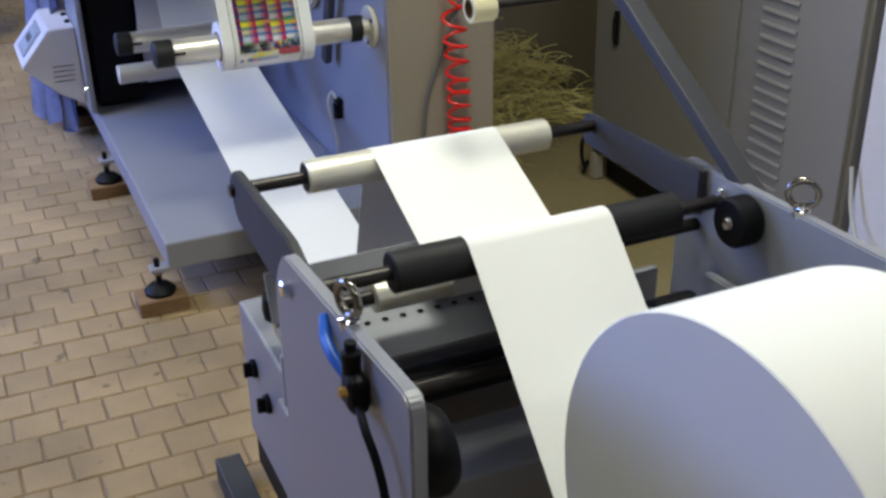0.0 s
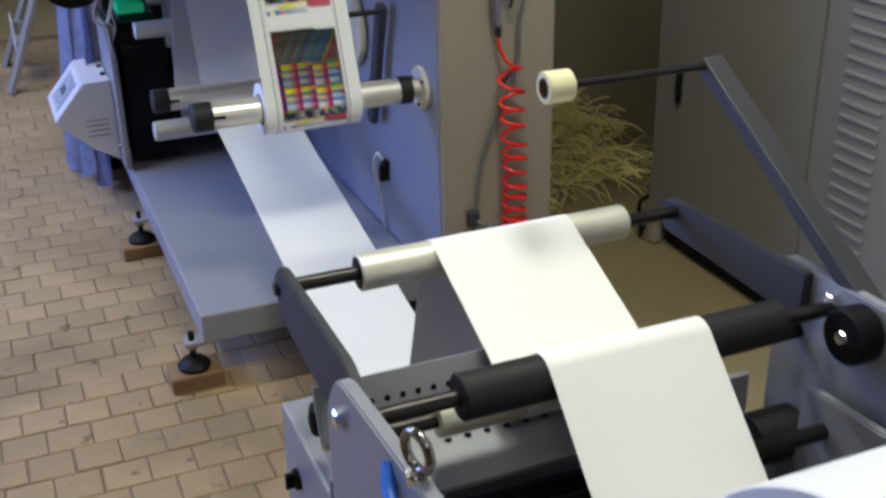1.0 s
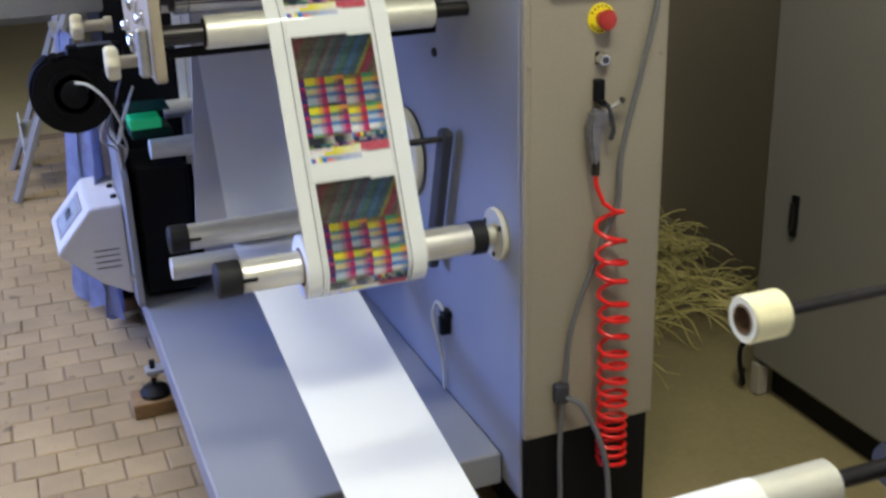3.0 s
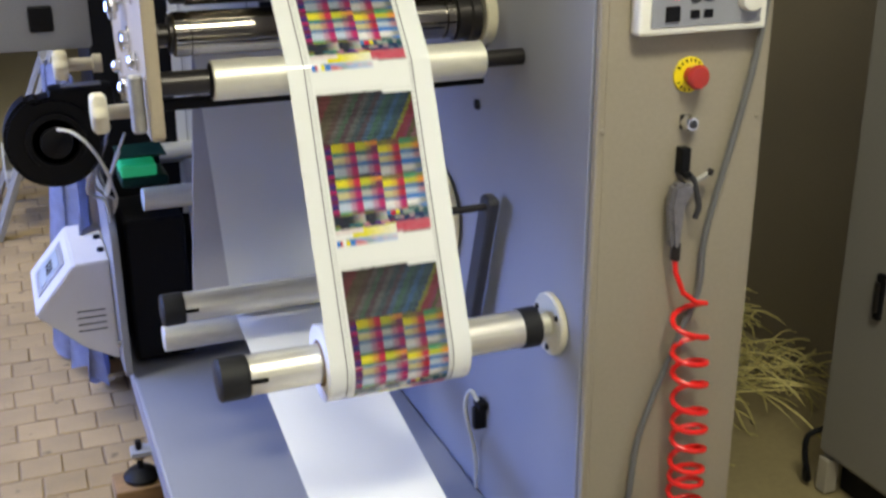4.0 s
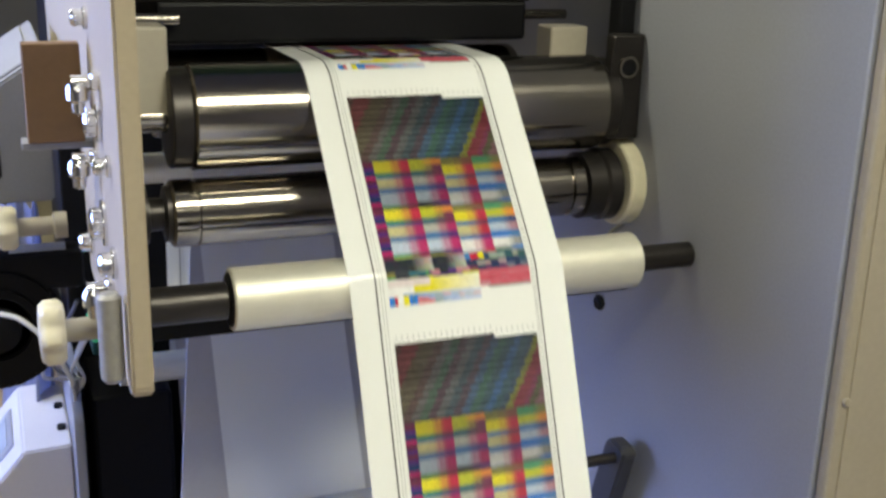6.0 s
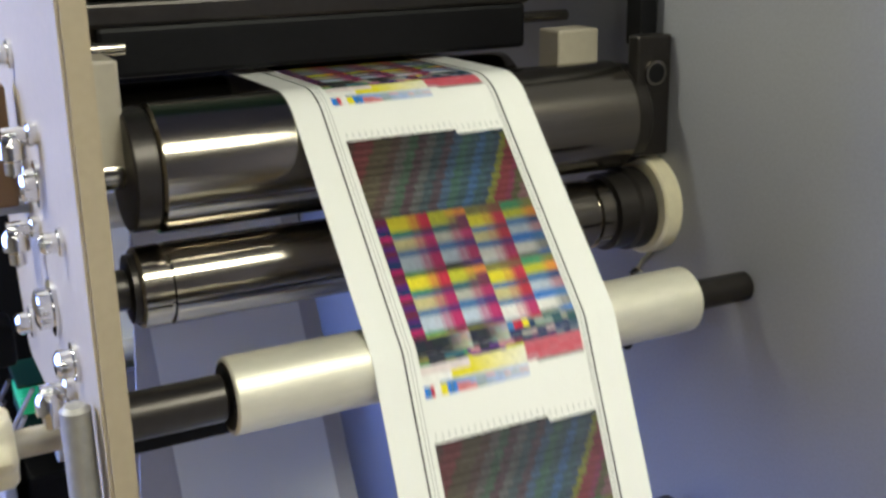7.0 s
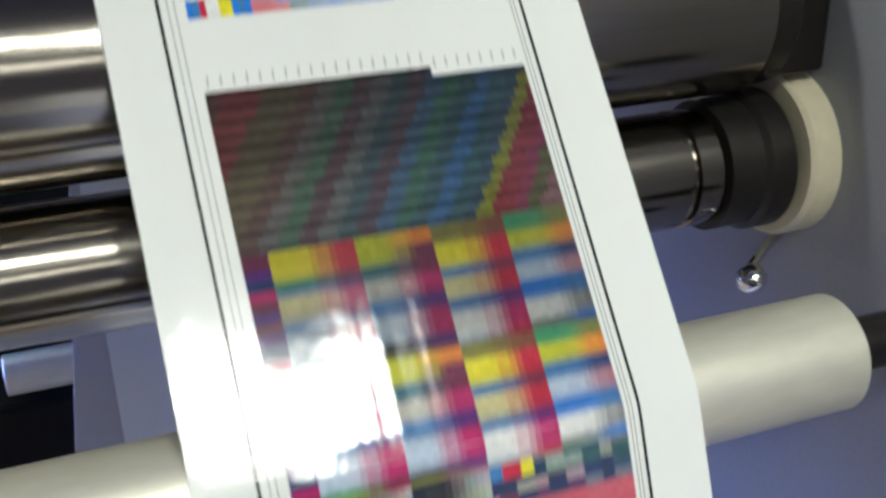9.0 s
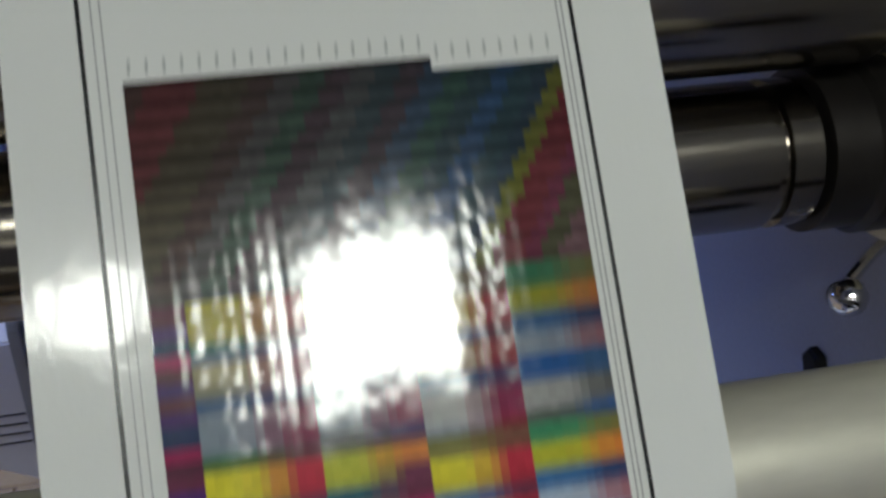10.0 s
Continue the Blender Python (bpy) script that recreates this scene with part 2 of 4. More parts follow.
def beam(p0, p1, w, h):
    """A flat bar from p0 to p1."""
    p0, p1 = Vector(p0), Vector(p1)
    m = Matrix.Translation(p0) @ (p1 - p0).to_track_quat("Z", "X").to_matrix().to_4x4()
    return box(-h / 2, h / 2, -w / 2, w / 2, 0, (p1 - p0).length, 0.003, m)


def smooth_line(pts, n=8):
    """Catmull-Rom points through pts."""
    p = [Vector(q) for q in pts]
    p = [2 * p[0] - p[1]] + p + [2 * p[-1] - p[-2]]
    out = []
    for k in range(1, len(p) - 2):
        for i in range(n):
            t = i / n
            a, b, c, d = p[k - 1 : k + 3]
            out.append(0.5 * (2 * b + (c - a) * t + (2 * a - 5 * b + 4 * c - d) * t * t + (3 * b - a - 3 * c + d) * t**3))
    return out + [p[-2]]


def belt(circles, step=0.008):
    """The line of a web round circles (y, z, r, turn); turn +1: anticlockwise seen from -x with y to the right... a list of (y, z)."""
    pts, tang = [], []
    for (y1, z1, r1, s1), (y2, z2, r2, s2) in zip(circles, circles[1:]):
        d = Vector((y2 - y1, z2 - z1))
        L = d.length
        a0 = math.atan2(d.y, d.x)
        # signed radii: the web keeps a circle of turn +1 on its left hand
        q = (s1 * r1 - s2 * r2) / L
        ang = a0 + math.asin(max(-1, min(1, q)))
        nrm = Vector((math.sin(ang), -math.cos(ang)))
        tang.append((Vector((y1, z1)) + nrm * r1 * s1, Vector((y2, z2)) + nrm * r2 * s2))
    for k, (a, b) in enumerate(tang):
        if k:
            y, z, r, s = circles[k]
            t0 = math.atan2(tang[k - 1][1].y - z, tang[k - 1][1].x - y)
            t1 = math.atan2(a.y - z, a.x - y)
            dt = (t1 - t0) * s % (2 * math.pi)
            n = max(2, int(dt * r / step) + 1, int(dt / 0.15))
            if dt < 6.2:
                pts += [(y + r * math.cos(t0 + s * dt * i / n), z + r * math.sin(t0 + s * dt * i / n)) for i in range(1, n)]
        n = 2
        pts += [tuple(a.lerp(b, i / n)) for i in range(n + 1)]
    return pts


def strip(line, x0, x1, thick=0.0006, nx=1):
    """A thin sheet along a line of (y, z) from x0 to x1."""
    bm = bmesh.new()
    rows = []
    for k, (y, z) in enumerate(line):
        a, b = line[max(k - 1, 0)], line[min(k + 1, len(line) - 1)]
        d = Vector((b[0] - a[0], b[1] - a[1])).normalized() * thick
        rows.append([[bm.verts.new((x0 + (x1 - x0) * i / nx, y + s * d.y, z - s * d.x)) for i in range(nx + 1)] for s in (0.5, -0.5)])
    for p, q in zip(rows, rows[1:]):
        for i in range(nx):
            bm.faces.new((p[0][i], p[0][i + 1], q[0][i + 1], q[0][i]))
            bm.faces.new((p[1][i], q[1][i], q[1][i + 1], p[1][i + 1]))
        bm.faces.new((p[0][0], q[0][0], q[1][0], p[1][0]))
        bm.faces.new((p[0][nx], p[1][nx], q[1][nx], q[0][nx]))
    bmesh.ops.recalc_face_normals(bm, faces=bm.faces[:])
    return bm


# ---- the room ----
tagged(part("ground", box(-60, 60, -60, 60, -0.3, -0.006, 0), M_CONCRETE), "brown concrete workshop floor", "floor", kind="structure")
tagged(part("wall_right", box(1.45, 1.65, 0.3, 9, -0.01, 3.4, 0), M_SHADEWALL), "brown wall with its shade put into the colour", "wall", kind="structure")
tagged(part("wall_pillar", box(1.02, 1.65, -6, -0.86, -0.01, 3.4, 0.01), M_PILLAR), "pale plaster wall end beside the cabinet", "wall", kind="structure")
tagged(part("wall_infill", box(1.47, 1.65, -0.86, 0.3, -0.01, 3.4, 0), M_WALL), "plaster wall behind the cabinet", "wall", kind="structure")
tagged(part("wall_far", box(-4, 1.65, 9, 9.2, -0.01, 3.4, 0), M_WALL), "plain plaster wall", "wall", kind="structure")
tagged(part("wall_near", box(-4, 1.65, -6.2, -6, -0.01, 3.4, 0), M_WALL), "plain plaster wall", "wall", kind="structure")
wl = join(box(-4, -3.6, -6, 0.4, -0.01, 3.4, 0), box(-4, -3.6, 3.4, 9, -0.01, 3.4, 0), box(-4, -3.6, 0.4, 3.4, -0.01, 0.9, 0), box(-4, -3.6, 0.4, 3.4, 2.6, 3.4, 0))
wall_left = tagged(part("wall_left", wl, M_WALL), "plaster wall with a window opening", "wall", kind="structure")
win = thing("window_1", "daylit window in the plaster wall", "window", kind="structure")
part("window_frame", join(box(-3.9, -3.82, 0.4, 3.4, 0.9, 0.97), box(-3.9, -3.82, 0.4, 3.4, 2.53, 2.6), box(-3.9, -3.82, 0.4, 0.47, 0.97, 2.53), box(-3.9, -3.82, 3.33, 3.4, 0.97, 2.53), box(-3.9, -3.82, 1.87, 1.93, 0.97, 2.53)), M_CREAM, win)
for ya, yb in ((0.47, 1.87), (1.93, 3.33)):
    part("pane", box(-3.87, -3.86, ya, yb, 0.97, 2.53, 0), M_SKYPANE, win)
tagged(part("ceiling", box(-4, 1.65, -6.2, 9.2, 3.4, 3.5, 0), M_CEIL), "plain painted ceiling", "ceiling", kind="structure")


def ceiling_light(tx, ty, tz, tw, td):
    t = thing("ceiling_light", "suspended white ceiling light out of view, switched on", "light", "ceiling lights", at=(tx, ty, tz))
    part("housing", box(-tw / 2 - 0.02, tw / 2 + 0.02, -td / 2 - 0.02, td / 2 + 0.02, 0.02, 0.08), M_WHITE, t)
    part("diffuser", box(-tw / 2, tw / 2, -td / 2, td / 2, -0.02, 0.018), M_LAMP, t)
    for dx in (-tw * 0.4, tw * 0.4):
        part("hanger", turned([(0.0, 0.004), (0.34, 0.004)], dx, 0, 0.07, 0, -90, 0, 8), M_CHROME, t)
    return t


# fixtures for the two glare lights and for the added fill lights
for p in LAMPS:
    ceiling_light(*p[:5])

# ---- the label press ----
XL, XR = -0.466, -0.201          # edges of the paper web
press = thing("label_press", "grey roll-fed label printing machine on levelling feet", "machine")
part("cabinet_body", box(0.0, 0.33, 0.012, 2.3, 0.14, 2.0, 0.004), M_PAINT, press, "grey painted machine wall carrying the rollers")
endp = part("end_panel", box(0.002, 0.345, -0.008, 0.01, 0.315, 2.0, 0.005), M_BEIGE, press, "beige-grey end panel of the machine")
part("panel_seam", box(0.016, 0.02, -0.0095, -0.0075, 0.33, 1.98, 0), M_BEIGE, endp)
for bx, bz in ((0.012, 0.33), (0.33, 0.33), (0.012, 1.2), (0.33, 1.2)):
    part("screw", turned([(0, 0.0), (0.0, 0.005), (0.003, 0.005), (0.004, 0.003)], bx, -0.008, bz, 0, 0, -90, 12), M_BEIGE, endp)
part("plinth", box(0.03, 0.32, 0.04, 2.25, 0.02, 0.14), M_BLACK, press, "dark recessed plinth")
# solid black sheet put in for the shade below the end panel
part("recess_shade_sheet", box(0.004, 0.336, -0.002, 0.0118, 0.02, 0.313), M_BLACK, press, "black sheet standing for the shade under the end panel")
part("platform", box(-0.69, -0.002, 0.113, 2.3, 0.13, 0.219, 0.006), M_PAINT, press, "grey sheet-metal base platform")


def foot(x, y):
    f = part("foot", join(turned([(0, 0.045), (0.012, 0.048), (0.03, 0.03), (0.034, 0.012)], x, y, 0.05, 0, -90, 0, 24), turned([(0, 0.009), (0.11, 0.009)], x, y, 0.055, 0, -90, 0, 12)), M_BLACK, press, "black levelling foot", True)
    part("nut", turned([(0, 0.016), (0.014, 0.016)], x, y, 0.112, 0, -90, 0, 6), M_STEEL, f)
    part("bracket", box(x - 0.022, x + 0.034, y - 0.025, y + 0.025, 0.126, 0.14, 0.003), M_PAINT, f)
    return f


def wood_block(x, y):
    b = part("wood_block", box(x - 0.075, x + 0.075, y - 0.055, y + 0.055, 0.0, 0.05, 0.006, None), M_WOOD)
    tagged(b, "rough brown wooden block under a machine foot", "wood block", "wood blocks under the feet")


for y in (0.14, 1.11, 1.95):
    foot(-0.72, y)
    wood_block(-0.72, y)

# upper outer side plate with its front edge
plate = part("side_plate", slab(round_outline([(0.26, 1.185), (0.26, 1.95), (1.5, 1.95), (1.5, 1.42), (0.80, 1.40), (0.74, 1.185)], 0.02), -0.702, -0.679), M_PLATE, press, "thick beige-grey outer side plate")
for by, bz, br in ((0.36, 1.31, 0.013), (0.46, 1.45, 0.016), (0.46, 1.33, 0.02), (0.6, 1.42, 0.011), (0.66, 1.25, 0.013), (0.42, 1.24, 0.011), (0.55, 1.56, 0.01), (0.78, 1.38, 0.014), (0.36, 1.42, 0.009)):
    part("bolt", turned([(0, br * 1.4), (0.004, br * 1.4), (0.005, br), (0.016, br), (0.019, br * 0.7)], -0.702, by, bz, 0, 0, 180, 14), M_CHROME, plate, smooth=True)
part("bearing_cap", turned([(0, 0.042), (0.008, 0.042), (0.01, 0.03), (0.014, 0.03)], -0.679, 0.455, 1.335, 0, 0, 0, 30), M_CREAM, plate, "cream round bearing cap", True)


def star_knob(x, y, z, r, name="hand_knob"):
    bm = bmesh.new()
    n = 36
    rings = []
    for dx, k in ((0, 0.86), (0.006, 1.0), (0.022, 1.0), (0.028, 0.85), (0.03, 0.2)):
        rings.append([bm.verts.new((x - dx, y + k * r * (1 + 0.10 * math.cos(6 * a)) * math.cos(a), z + k * r * (1 + 0.10 * math.cos(6 * a)) * math.sin(a))) for a in (2 * math.pi * i / n for i in range(n))])
    for a, b in zip(rings, rings[1:]):
        for i in range(n):
            bm.faces.new((a[i], a[(i + 1) % n], b[(i + 1) % n], b[i]))
    bm.faces.new(rings[0]), bm.faces.new(rings[-1])
    bmesh.ops.recalc_face_normals(bm, faces=bm.faces[:])
    k = part(name, bm, M_IVORY, press, "cream plastic hand knob", True)
    part("stem", turned([(0, 0.014), (0.05, 0.014), (0.052, 0.02), (0.07, 0.02)], x, y, z, 0, 0, 0, 16), M_CREAM, k, "cream stem", True)
    return k


star_knob(-0.757, 0.44, 1.207, 0.036)
star_knob(-0.795, 0.85, 1.225, 0.031)
# clear air regulator bowls and fittings on the outer plate
for fy, fz in ((0.40, 1.27), (0.5, 1.4), (0.44, 1.5)):
    reg = part("air_regulator", turned([(0, 0.009), (0.006, 0.013), (0.02, 0.013), (0.023, 0.008), (0.034, 0.008), (0.037, 0.004)], -0.725, fy, fz, 0, 90, 0, 16), M_CHROME, press, "chromed air regulator", True)
    part("fitting", turned([(0, 0.008), (0.02, 0.008), (0.022, 0.011), (0.03, 0.011)], -0.732, fy, fz, 0, 0, 0, 12), M_CHROME, reg, smooth=True)
part("pneumatic_cylinder", turned([(0, 0.009), (0.004, 0.013), (0.095, 0.013), (0.1, 0.009)], -0.718, 0.29, 1.30, 0, 90, 0, 18), M_WORN, press, "dull metal pneumatic cylinder", True)

# rollers
D, G, E_, H = (0.285, 1.281, 0.036), (0.47, 1.45, 0.065), (0.455, 1.337, 0.041), (0.64, 1.452, 0.058)
SHA, SHB = (0.123, 0.793), (0.855, 0.633)
r = part("guide_roller", rod(-0.592, -0.086, D[0], D[1], D[2] - 0.001), M_ALU, press, "pale anodised guide roller", True)
part("end_hub", rod(-0.68, -0.595, D[0], D[1], 0.021), M_BLACKOX, r, "dark steel end hub", True)
part("shaft", rod(-0.6, 0.0, D[0], D[1], 0.0165), M_BLACKOX, r, "dark steel shaft", True)
part("end_cap", rod(-0.5935, -0.585, D[0], D[1], 0.031), M_BLACK, r)
r = part("steel_roller", rod(-0.60, -0.055, G[0], G[1], G[2] - 0.001, 0.003, 56), M_STEEL, press, "polished steel draw roller", True)
part("collar", rod(-0.625, -0.6, G[0], G[1], 0.06), M_BLACKOX, r, "dark collar", True)
part("collar", rod(-0.055, -0.035, G[0], G[1], 0.06), M_BLACKOX, r, "dark collar", True)
part("journal", rod(-0.68, -0.625, G[0], G[1], 0.017), M_STEEL, r, smooth=True)
part("journal", rod(-0.035, 0.0, G[0], G[1], 0.02), M_STEEL, r, smooth=True)
r = part("steel_roller", lathe([(-0.628, 0.038), (-0.625, E_[2]), (-0.601, E_[2]), (-0.600, 0.037), (-0.597, 0.037), (-0.596, E_[2]), (-0.105, E_[2]), (-0.104, 0.037), (-0.098, 0.037), (-0.097, E_[2]), (-0.08, E_[2]), (-0.078, 0.038)], pose(0, E_[0], E_[1]), 48), M_STEEL, press, "grooved polished steel roller", True)
part("hub", lathe([(-0.078, 0.03), (-0.076, 0.046), (-0.05, 0.046), (-0.046, 0.05), (-0.028, 0.05)], pose(0, E_[0], E_[1]), 40), M_BLACKOX, r, "dark bearing hub", True)
part("cream_disc", rod(-0.023, 0.003, E_[0], E_[1] + 0.002, 0.06, 0.003), M_IVORY, r, "cream round flange", True)
part("journal", lathe([(-0.68, 0.022), (-0.665, 0.022), (-0.663, 0.034), (-0.655, 0.034), (-0.653, 0.02), (-0.636, 0.02), (-0.634, 0.034), (-0.627, 0.034)], pose(0, E_[0], E_[1]), 32), M_BLACKOX, r, smooth=True)
r = part("steel_roller", rod(-0.62, -0.10, H[0], H[1], H[2], 0.003, 48), M_STEEL, press, "polished steel draw roller", True)
part("journal", rod(-0.68, 0.0, H[0], H[1], 0.018), M_STEEL, r, smooth=True)
part("ball_knob", turned([(0, 0.0), (0.002, 0.006), (0.006, 0.010), (0.012, 0.0115), (0.018, 0.010), (0.022, 0.006), (0.024, 0.0)], -0.05, 0.425, 1.262, 0, 0, -90, 16), M_CHROME, press, "chrome ball end", True)
part("ball_lever", tube([(-0.05, 0.42, 1.262), (-0.02, 0.44, 1.27), (0.0, 0.45, 1.275)], 0.004), M_CHROME, press)
part("wall_plug", turned([(0, 0.012), (0.006, 0.012), (0.008, 0.009)], 0.0, 0.492, 1.145, 0, 0, 180, 6), M_BLACK, press)
br = part("bearing_bracket", box(-0.05, -0.002, 0.425, 0.445, 1.405, 1.545, 0.003), M_BLACKOX, press, "dark steel bearing bracket")
part("bracket_bore", turned([(0, 0.0115), (0.0, 0.0145), (0.003, 0.0145), (0.003, 0.0115)], -0.025, 0.425, 1.502, 0, 0, -90, 24), M_STEEL, br, smooth=True)
part("bore_dark", turned([(0, 0.0115), (0.0032, 0.0112), (0.0032, 0.0)], -0.025, 0.425, 1.502, 0, 0, -90, 20), M_BLACK, br)
part("bracket_post", box(-0.028, -0.004, 0.45, 0.48, 1.53, 2.0, 0.003), M_BLACK, press, "black upright post")
part("cream_block", box(-0.088, -0.030, 0.53, 0.575, 1.482, 1.545, 0.003), M_CREAM, press, "cream bearing block")
part("cream_block", box(-0.678, -0.622, 0.455, 0.52, 1.44, 1.558, 0.003), M_CREAM, press, "cream bearing block")

part("cross_bar", box(-0.68, -0.06, 0.325, 0.345, 1.225, 1.245, 0.003), M_BLACK, press, "black flat cross bar")
part("cover_pin", rod(-0.68, -0.59, 0.565, 1.556, 0.007), M_STEEL, press, "steel pin", True)
part("cover_pin", rod(-0.10, -0.03, 0.6, 1.556, 0.007), M_STEEL, press, "steel pin", True)
# print-unit cover above the web
cov = part("cover", box(-0.64, -0.07, 0.62, 1.5, 1.60, 1.99, 0.008), M_BLACK, press, "black print unit cover")
part("cover_window", box(-0.62, -0.12, 0.60, 0.62, 1.605, 1.98, 0.004), M_GREEN, cov, "dark green tinted window")
part("cover_rail", box(-0.66, -0.095, 0.585, 0.62, 1.575, 1.6, 0.004), M_BLACKOX, cov, "dark metal rail")
part("cover_lip", box(-0.615, -0.10, 0.585, 0.82, 1.5215, 1.576, 0.006), M_BLACK, cov)
part("cross_bar", rod(-0.68, 0.0, 0.86, 1.575, 0.012), M_STEEL, press, "steel cross bar", True)
part("rear_housing", box(-0.69, -0.001, 1.70, 2.2, 0.22, 2.0, 0.006), M_BLACK, press, "black rear machine housing")
part("gearing_box", box(-0.67, -0.50, 1.44, 1.7, 0.24, 0.67, 0.01), M_BLACK, press, "black drive guard")
lp = part("lower_plate", slab(round_outline([(1.37, 0.225), (1.37, 0.66), (1.46, 0.73), (2.2, 0.73), (2.2, 0.225)], 0.025), -0.712, -0.692), M_PAINT, press, "grey lower side plate")
part("bolt", turned([(0, 0.012), (0.01, 0.012), (0.012, 0.008)], -0.712, 1.40, 0.325, 0, 0, 180, 6), M_CHROME, lp, smooth=True)

# shafts that carry the rolls
def chuck_shaft(y, z, x_end, name="roll_shaft"):
    s = part(name, rod(x_end + 0.055, -0.072, y, z, 0.036), M_SHAFT, press, "aluminium air-expanding roll shaft", True)
    part("end_cap", lathe([(x_end, 0.02), (x_end + 0.002, 0.034), (x_end + 0.006, 0.039), (x_end + 0.05, 0.039), (x_end + 0.055, 0.037)], pose(0, y, z), 36), M_RUBBER, s, "black rubber end cap", True)
    part("inner_cap", rod(-0.075, -0.038, y, z, 0.039), M_RUBBER, s, "black rubber collar", True)
    part("journal", rod(-0.04, 0.0, y, z, 0.022), M_ALU, s, smooth=True)
    fl = part("wall_flange", rod(-0.014, 0.0, y, z, 0.062, 0.003), M_IVORY, s, "cream round wall flange", True)
    for a in (25, 145, 265):
        part("flange_screw", turned([(0, 0.007), (0.003, 0.006)], -0.014, y + 0.047 * math.cos(radians(a)), z + 0.047 * math.sin(radians(a)), 0, 0, 180, 10), M_BLACK, s)
    for k in range(3):
        a = radians(100 + 60 * k)
        part("expanding_bar", box(x_end + 0.07, -0.1, -0.006, 0.006, 0.034, 0.0365, 0.001, pose(0, y, z, math.degrees(a) - 90)), M_ALU, s)
    part("valve_slot", box(x_end + 0.055, x_end + 0.085, y - 0.04, y - 0.032, z + 0.0, z + 0.008, 0.001), M_BLACK, s)
    return s


chuck_shaft(*SHA, -0.652)
chuck_shaft(*SHB, -0.655)
part("guide_roller", rod(-0.467, -0.04, 0.94, 0.60, 0.034), M_ALU, press, "pale anodised guide roller", True)
part("guide_roller", rod(-0.63, -0.04, 1.08, 0.46, 0.034), M_ALU, press, "pale anodised guide roller", True)
part("guide_roller", rod(-0.612, -0.05, 1.425, 0.735, 0.032), M_ALU, press, "pale guide roller", True)
part("guide_roller", rod(-0.62, -0.05, 1.31, 1.2, 0.03), M_ALU, press, "pale guide roller", True)
table = slab([(0.987, 0.6), (0.993, 0.6), (1.274, 1.17), (1.268, 1.17)], -0.482, -0.165, 0.001)
for v in table.verts:
    if v.co.x < -0.4:
        v.co.x = -0.50 - 0.16 * (0.96 - v.co.z)
part("web_table", table, M_SHELL, press, "pale grey tapered plate behind the rising web")
part("splice_panel", slab([(1.45, 0.30), (1.46, 0.30), (1.575, 0.8), (1.565, 0.8)], -0.472, -0.06), M_SHELL, press, "pale grey sheet-metal splice panel")
part("lamp_base", box(-0.66, -0.53, 1.46, 1.6, 0.76, 0.79, 0.008), M_GREEN, press, "dark green housing")
part("guide_roller", rod(-0.53, -0.05, 1.66, 0.80, 0.03), M_ALU, press, "pale guide roller", True)
part("lamp_hood", box(-0.662, -0.53, 1.46, 1.6, 0.846, 0.852, 0.003), M_GREEN, press, "dark green hood over the indicator")
part("hood_back", box(-0.66, -0.535, 1.585, 1.6, 0.79, 0.846, 0.002), M_BLACK, press)
part("green_indicator", box(-0.66, -0.56, 1.46, 1.58, 0.79, 0.826, 0.008), M_GREENLED, press, "glowing green indicator lamp")
big = part("brake_disc", rod(-0.03, -0.006, 0.70, 0.84, 0.12, 0.004, 48), M_IVORY, press, "cream round brake disc", True)
part("disc_hub", rod(-0.045, -0.03, 0.70, 0.84, 0.05), M_ALU, big, smooth=True)
arm = part("dancer_arm", slab(round_outline([(0.325, 0.985), (0.375, 0.99), (0.50, 0.60), (0.455, 0.585)], 0.018), -0.045, -0.022), M_PAINT_D, press, "dark grey swing arm")
part("arm_rod", rod(-0.16, -0.02, 0.352, 0.965, 0.008), M_BLACKOX, arm, smooth=True)
clip = part("cable_gland", join(box(-0.03, 0.0, 0.435, 0.455, 0.40, 0.455, 0.004), box(-0.022, 0.0, 0.425, 0.465, 0.45, 0.47, 0.004)), M_BLACK, press, "black cable gland on the machine wall")
part("gland_cable", tube(smooth_line([(-0.018, 0.445, 0.47), (-0.03, 0.46, 0.49), (-0.035, 0.48, 0.44), (-0.02, 0.475, 0.36), (-0.012, 0.47, 0.3), (-0.01, 0.47, 0.225)]), 0.005), M_PCABLE, clip)

# controller box with its display on the outer side
def prism(pts_xz, y0, y1, bevel=0.004):
    bm = bmesh.new()
    f = bm.faces.new([bm.verts.new((x, y0, z)) for x, z in pts_xz])
    r = bmesh.ops.extrude_face_region(bm, geom=[f])
    for v in r["geom"]:
        if isinstance(v, bmesh.types.BMVert):
            v.co.y = y1
    bmesh.ops.recalc_face_normals(bm, faces=bm.faces[:])
    bmesh.ops.bevel(bm, geom=bm.edges[:], offset=bevel, segments=2, affect="EDGES")
    return bm


mon = part("controller_box", prism([(-0.714, 0.235), (-0.808, 0.287), (-0.932, 0.408), (-0.815, 0.545), (-0.714, 0.548)], 1.49, 1.86), M_SHELL, press, "pale grey web guide controller box")
tilt = Matrix.Translation((-0.8735, 1.675, 0.4765)) @ pose(0, 0, 0, 0, -49.5, 0)
part("display_frame", box(-0.062, 0.062, -0.10, 0.10, 0.0, 0.004, 0.001, tilt), M_PAINT, mon)
part("display", box(-0.045, 0.045, -0.075, 0.075, 0.004, 0.006, 0.001, tilt), M_LCDGREY, mon, "grey liquid crystal display")
for i in range(3):
    part("display_digit", box(-0.012, 0.018, -0.045 + 0.032 * i, -0.023 + 0.032 * i, 0.006, 0.0066, 0, tilt), M_BLACK, mon)
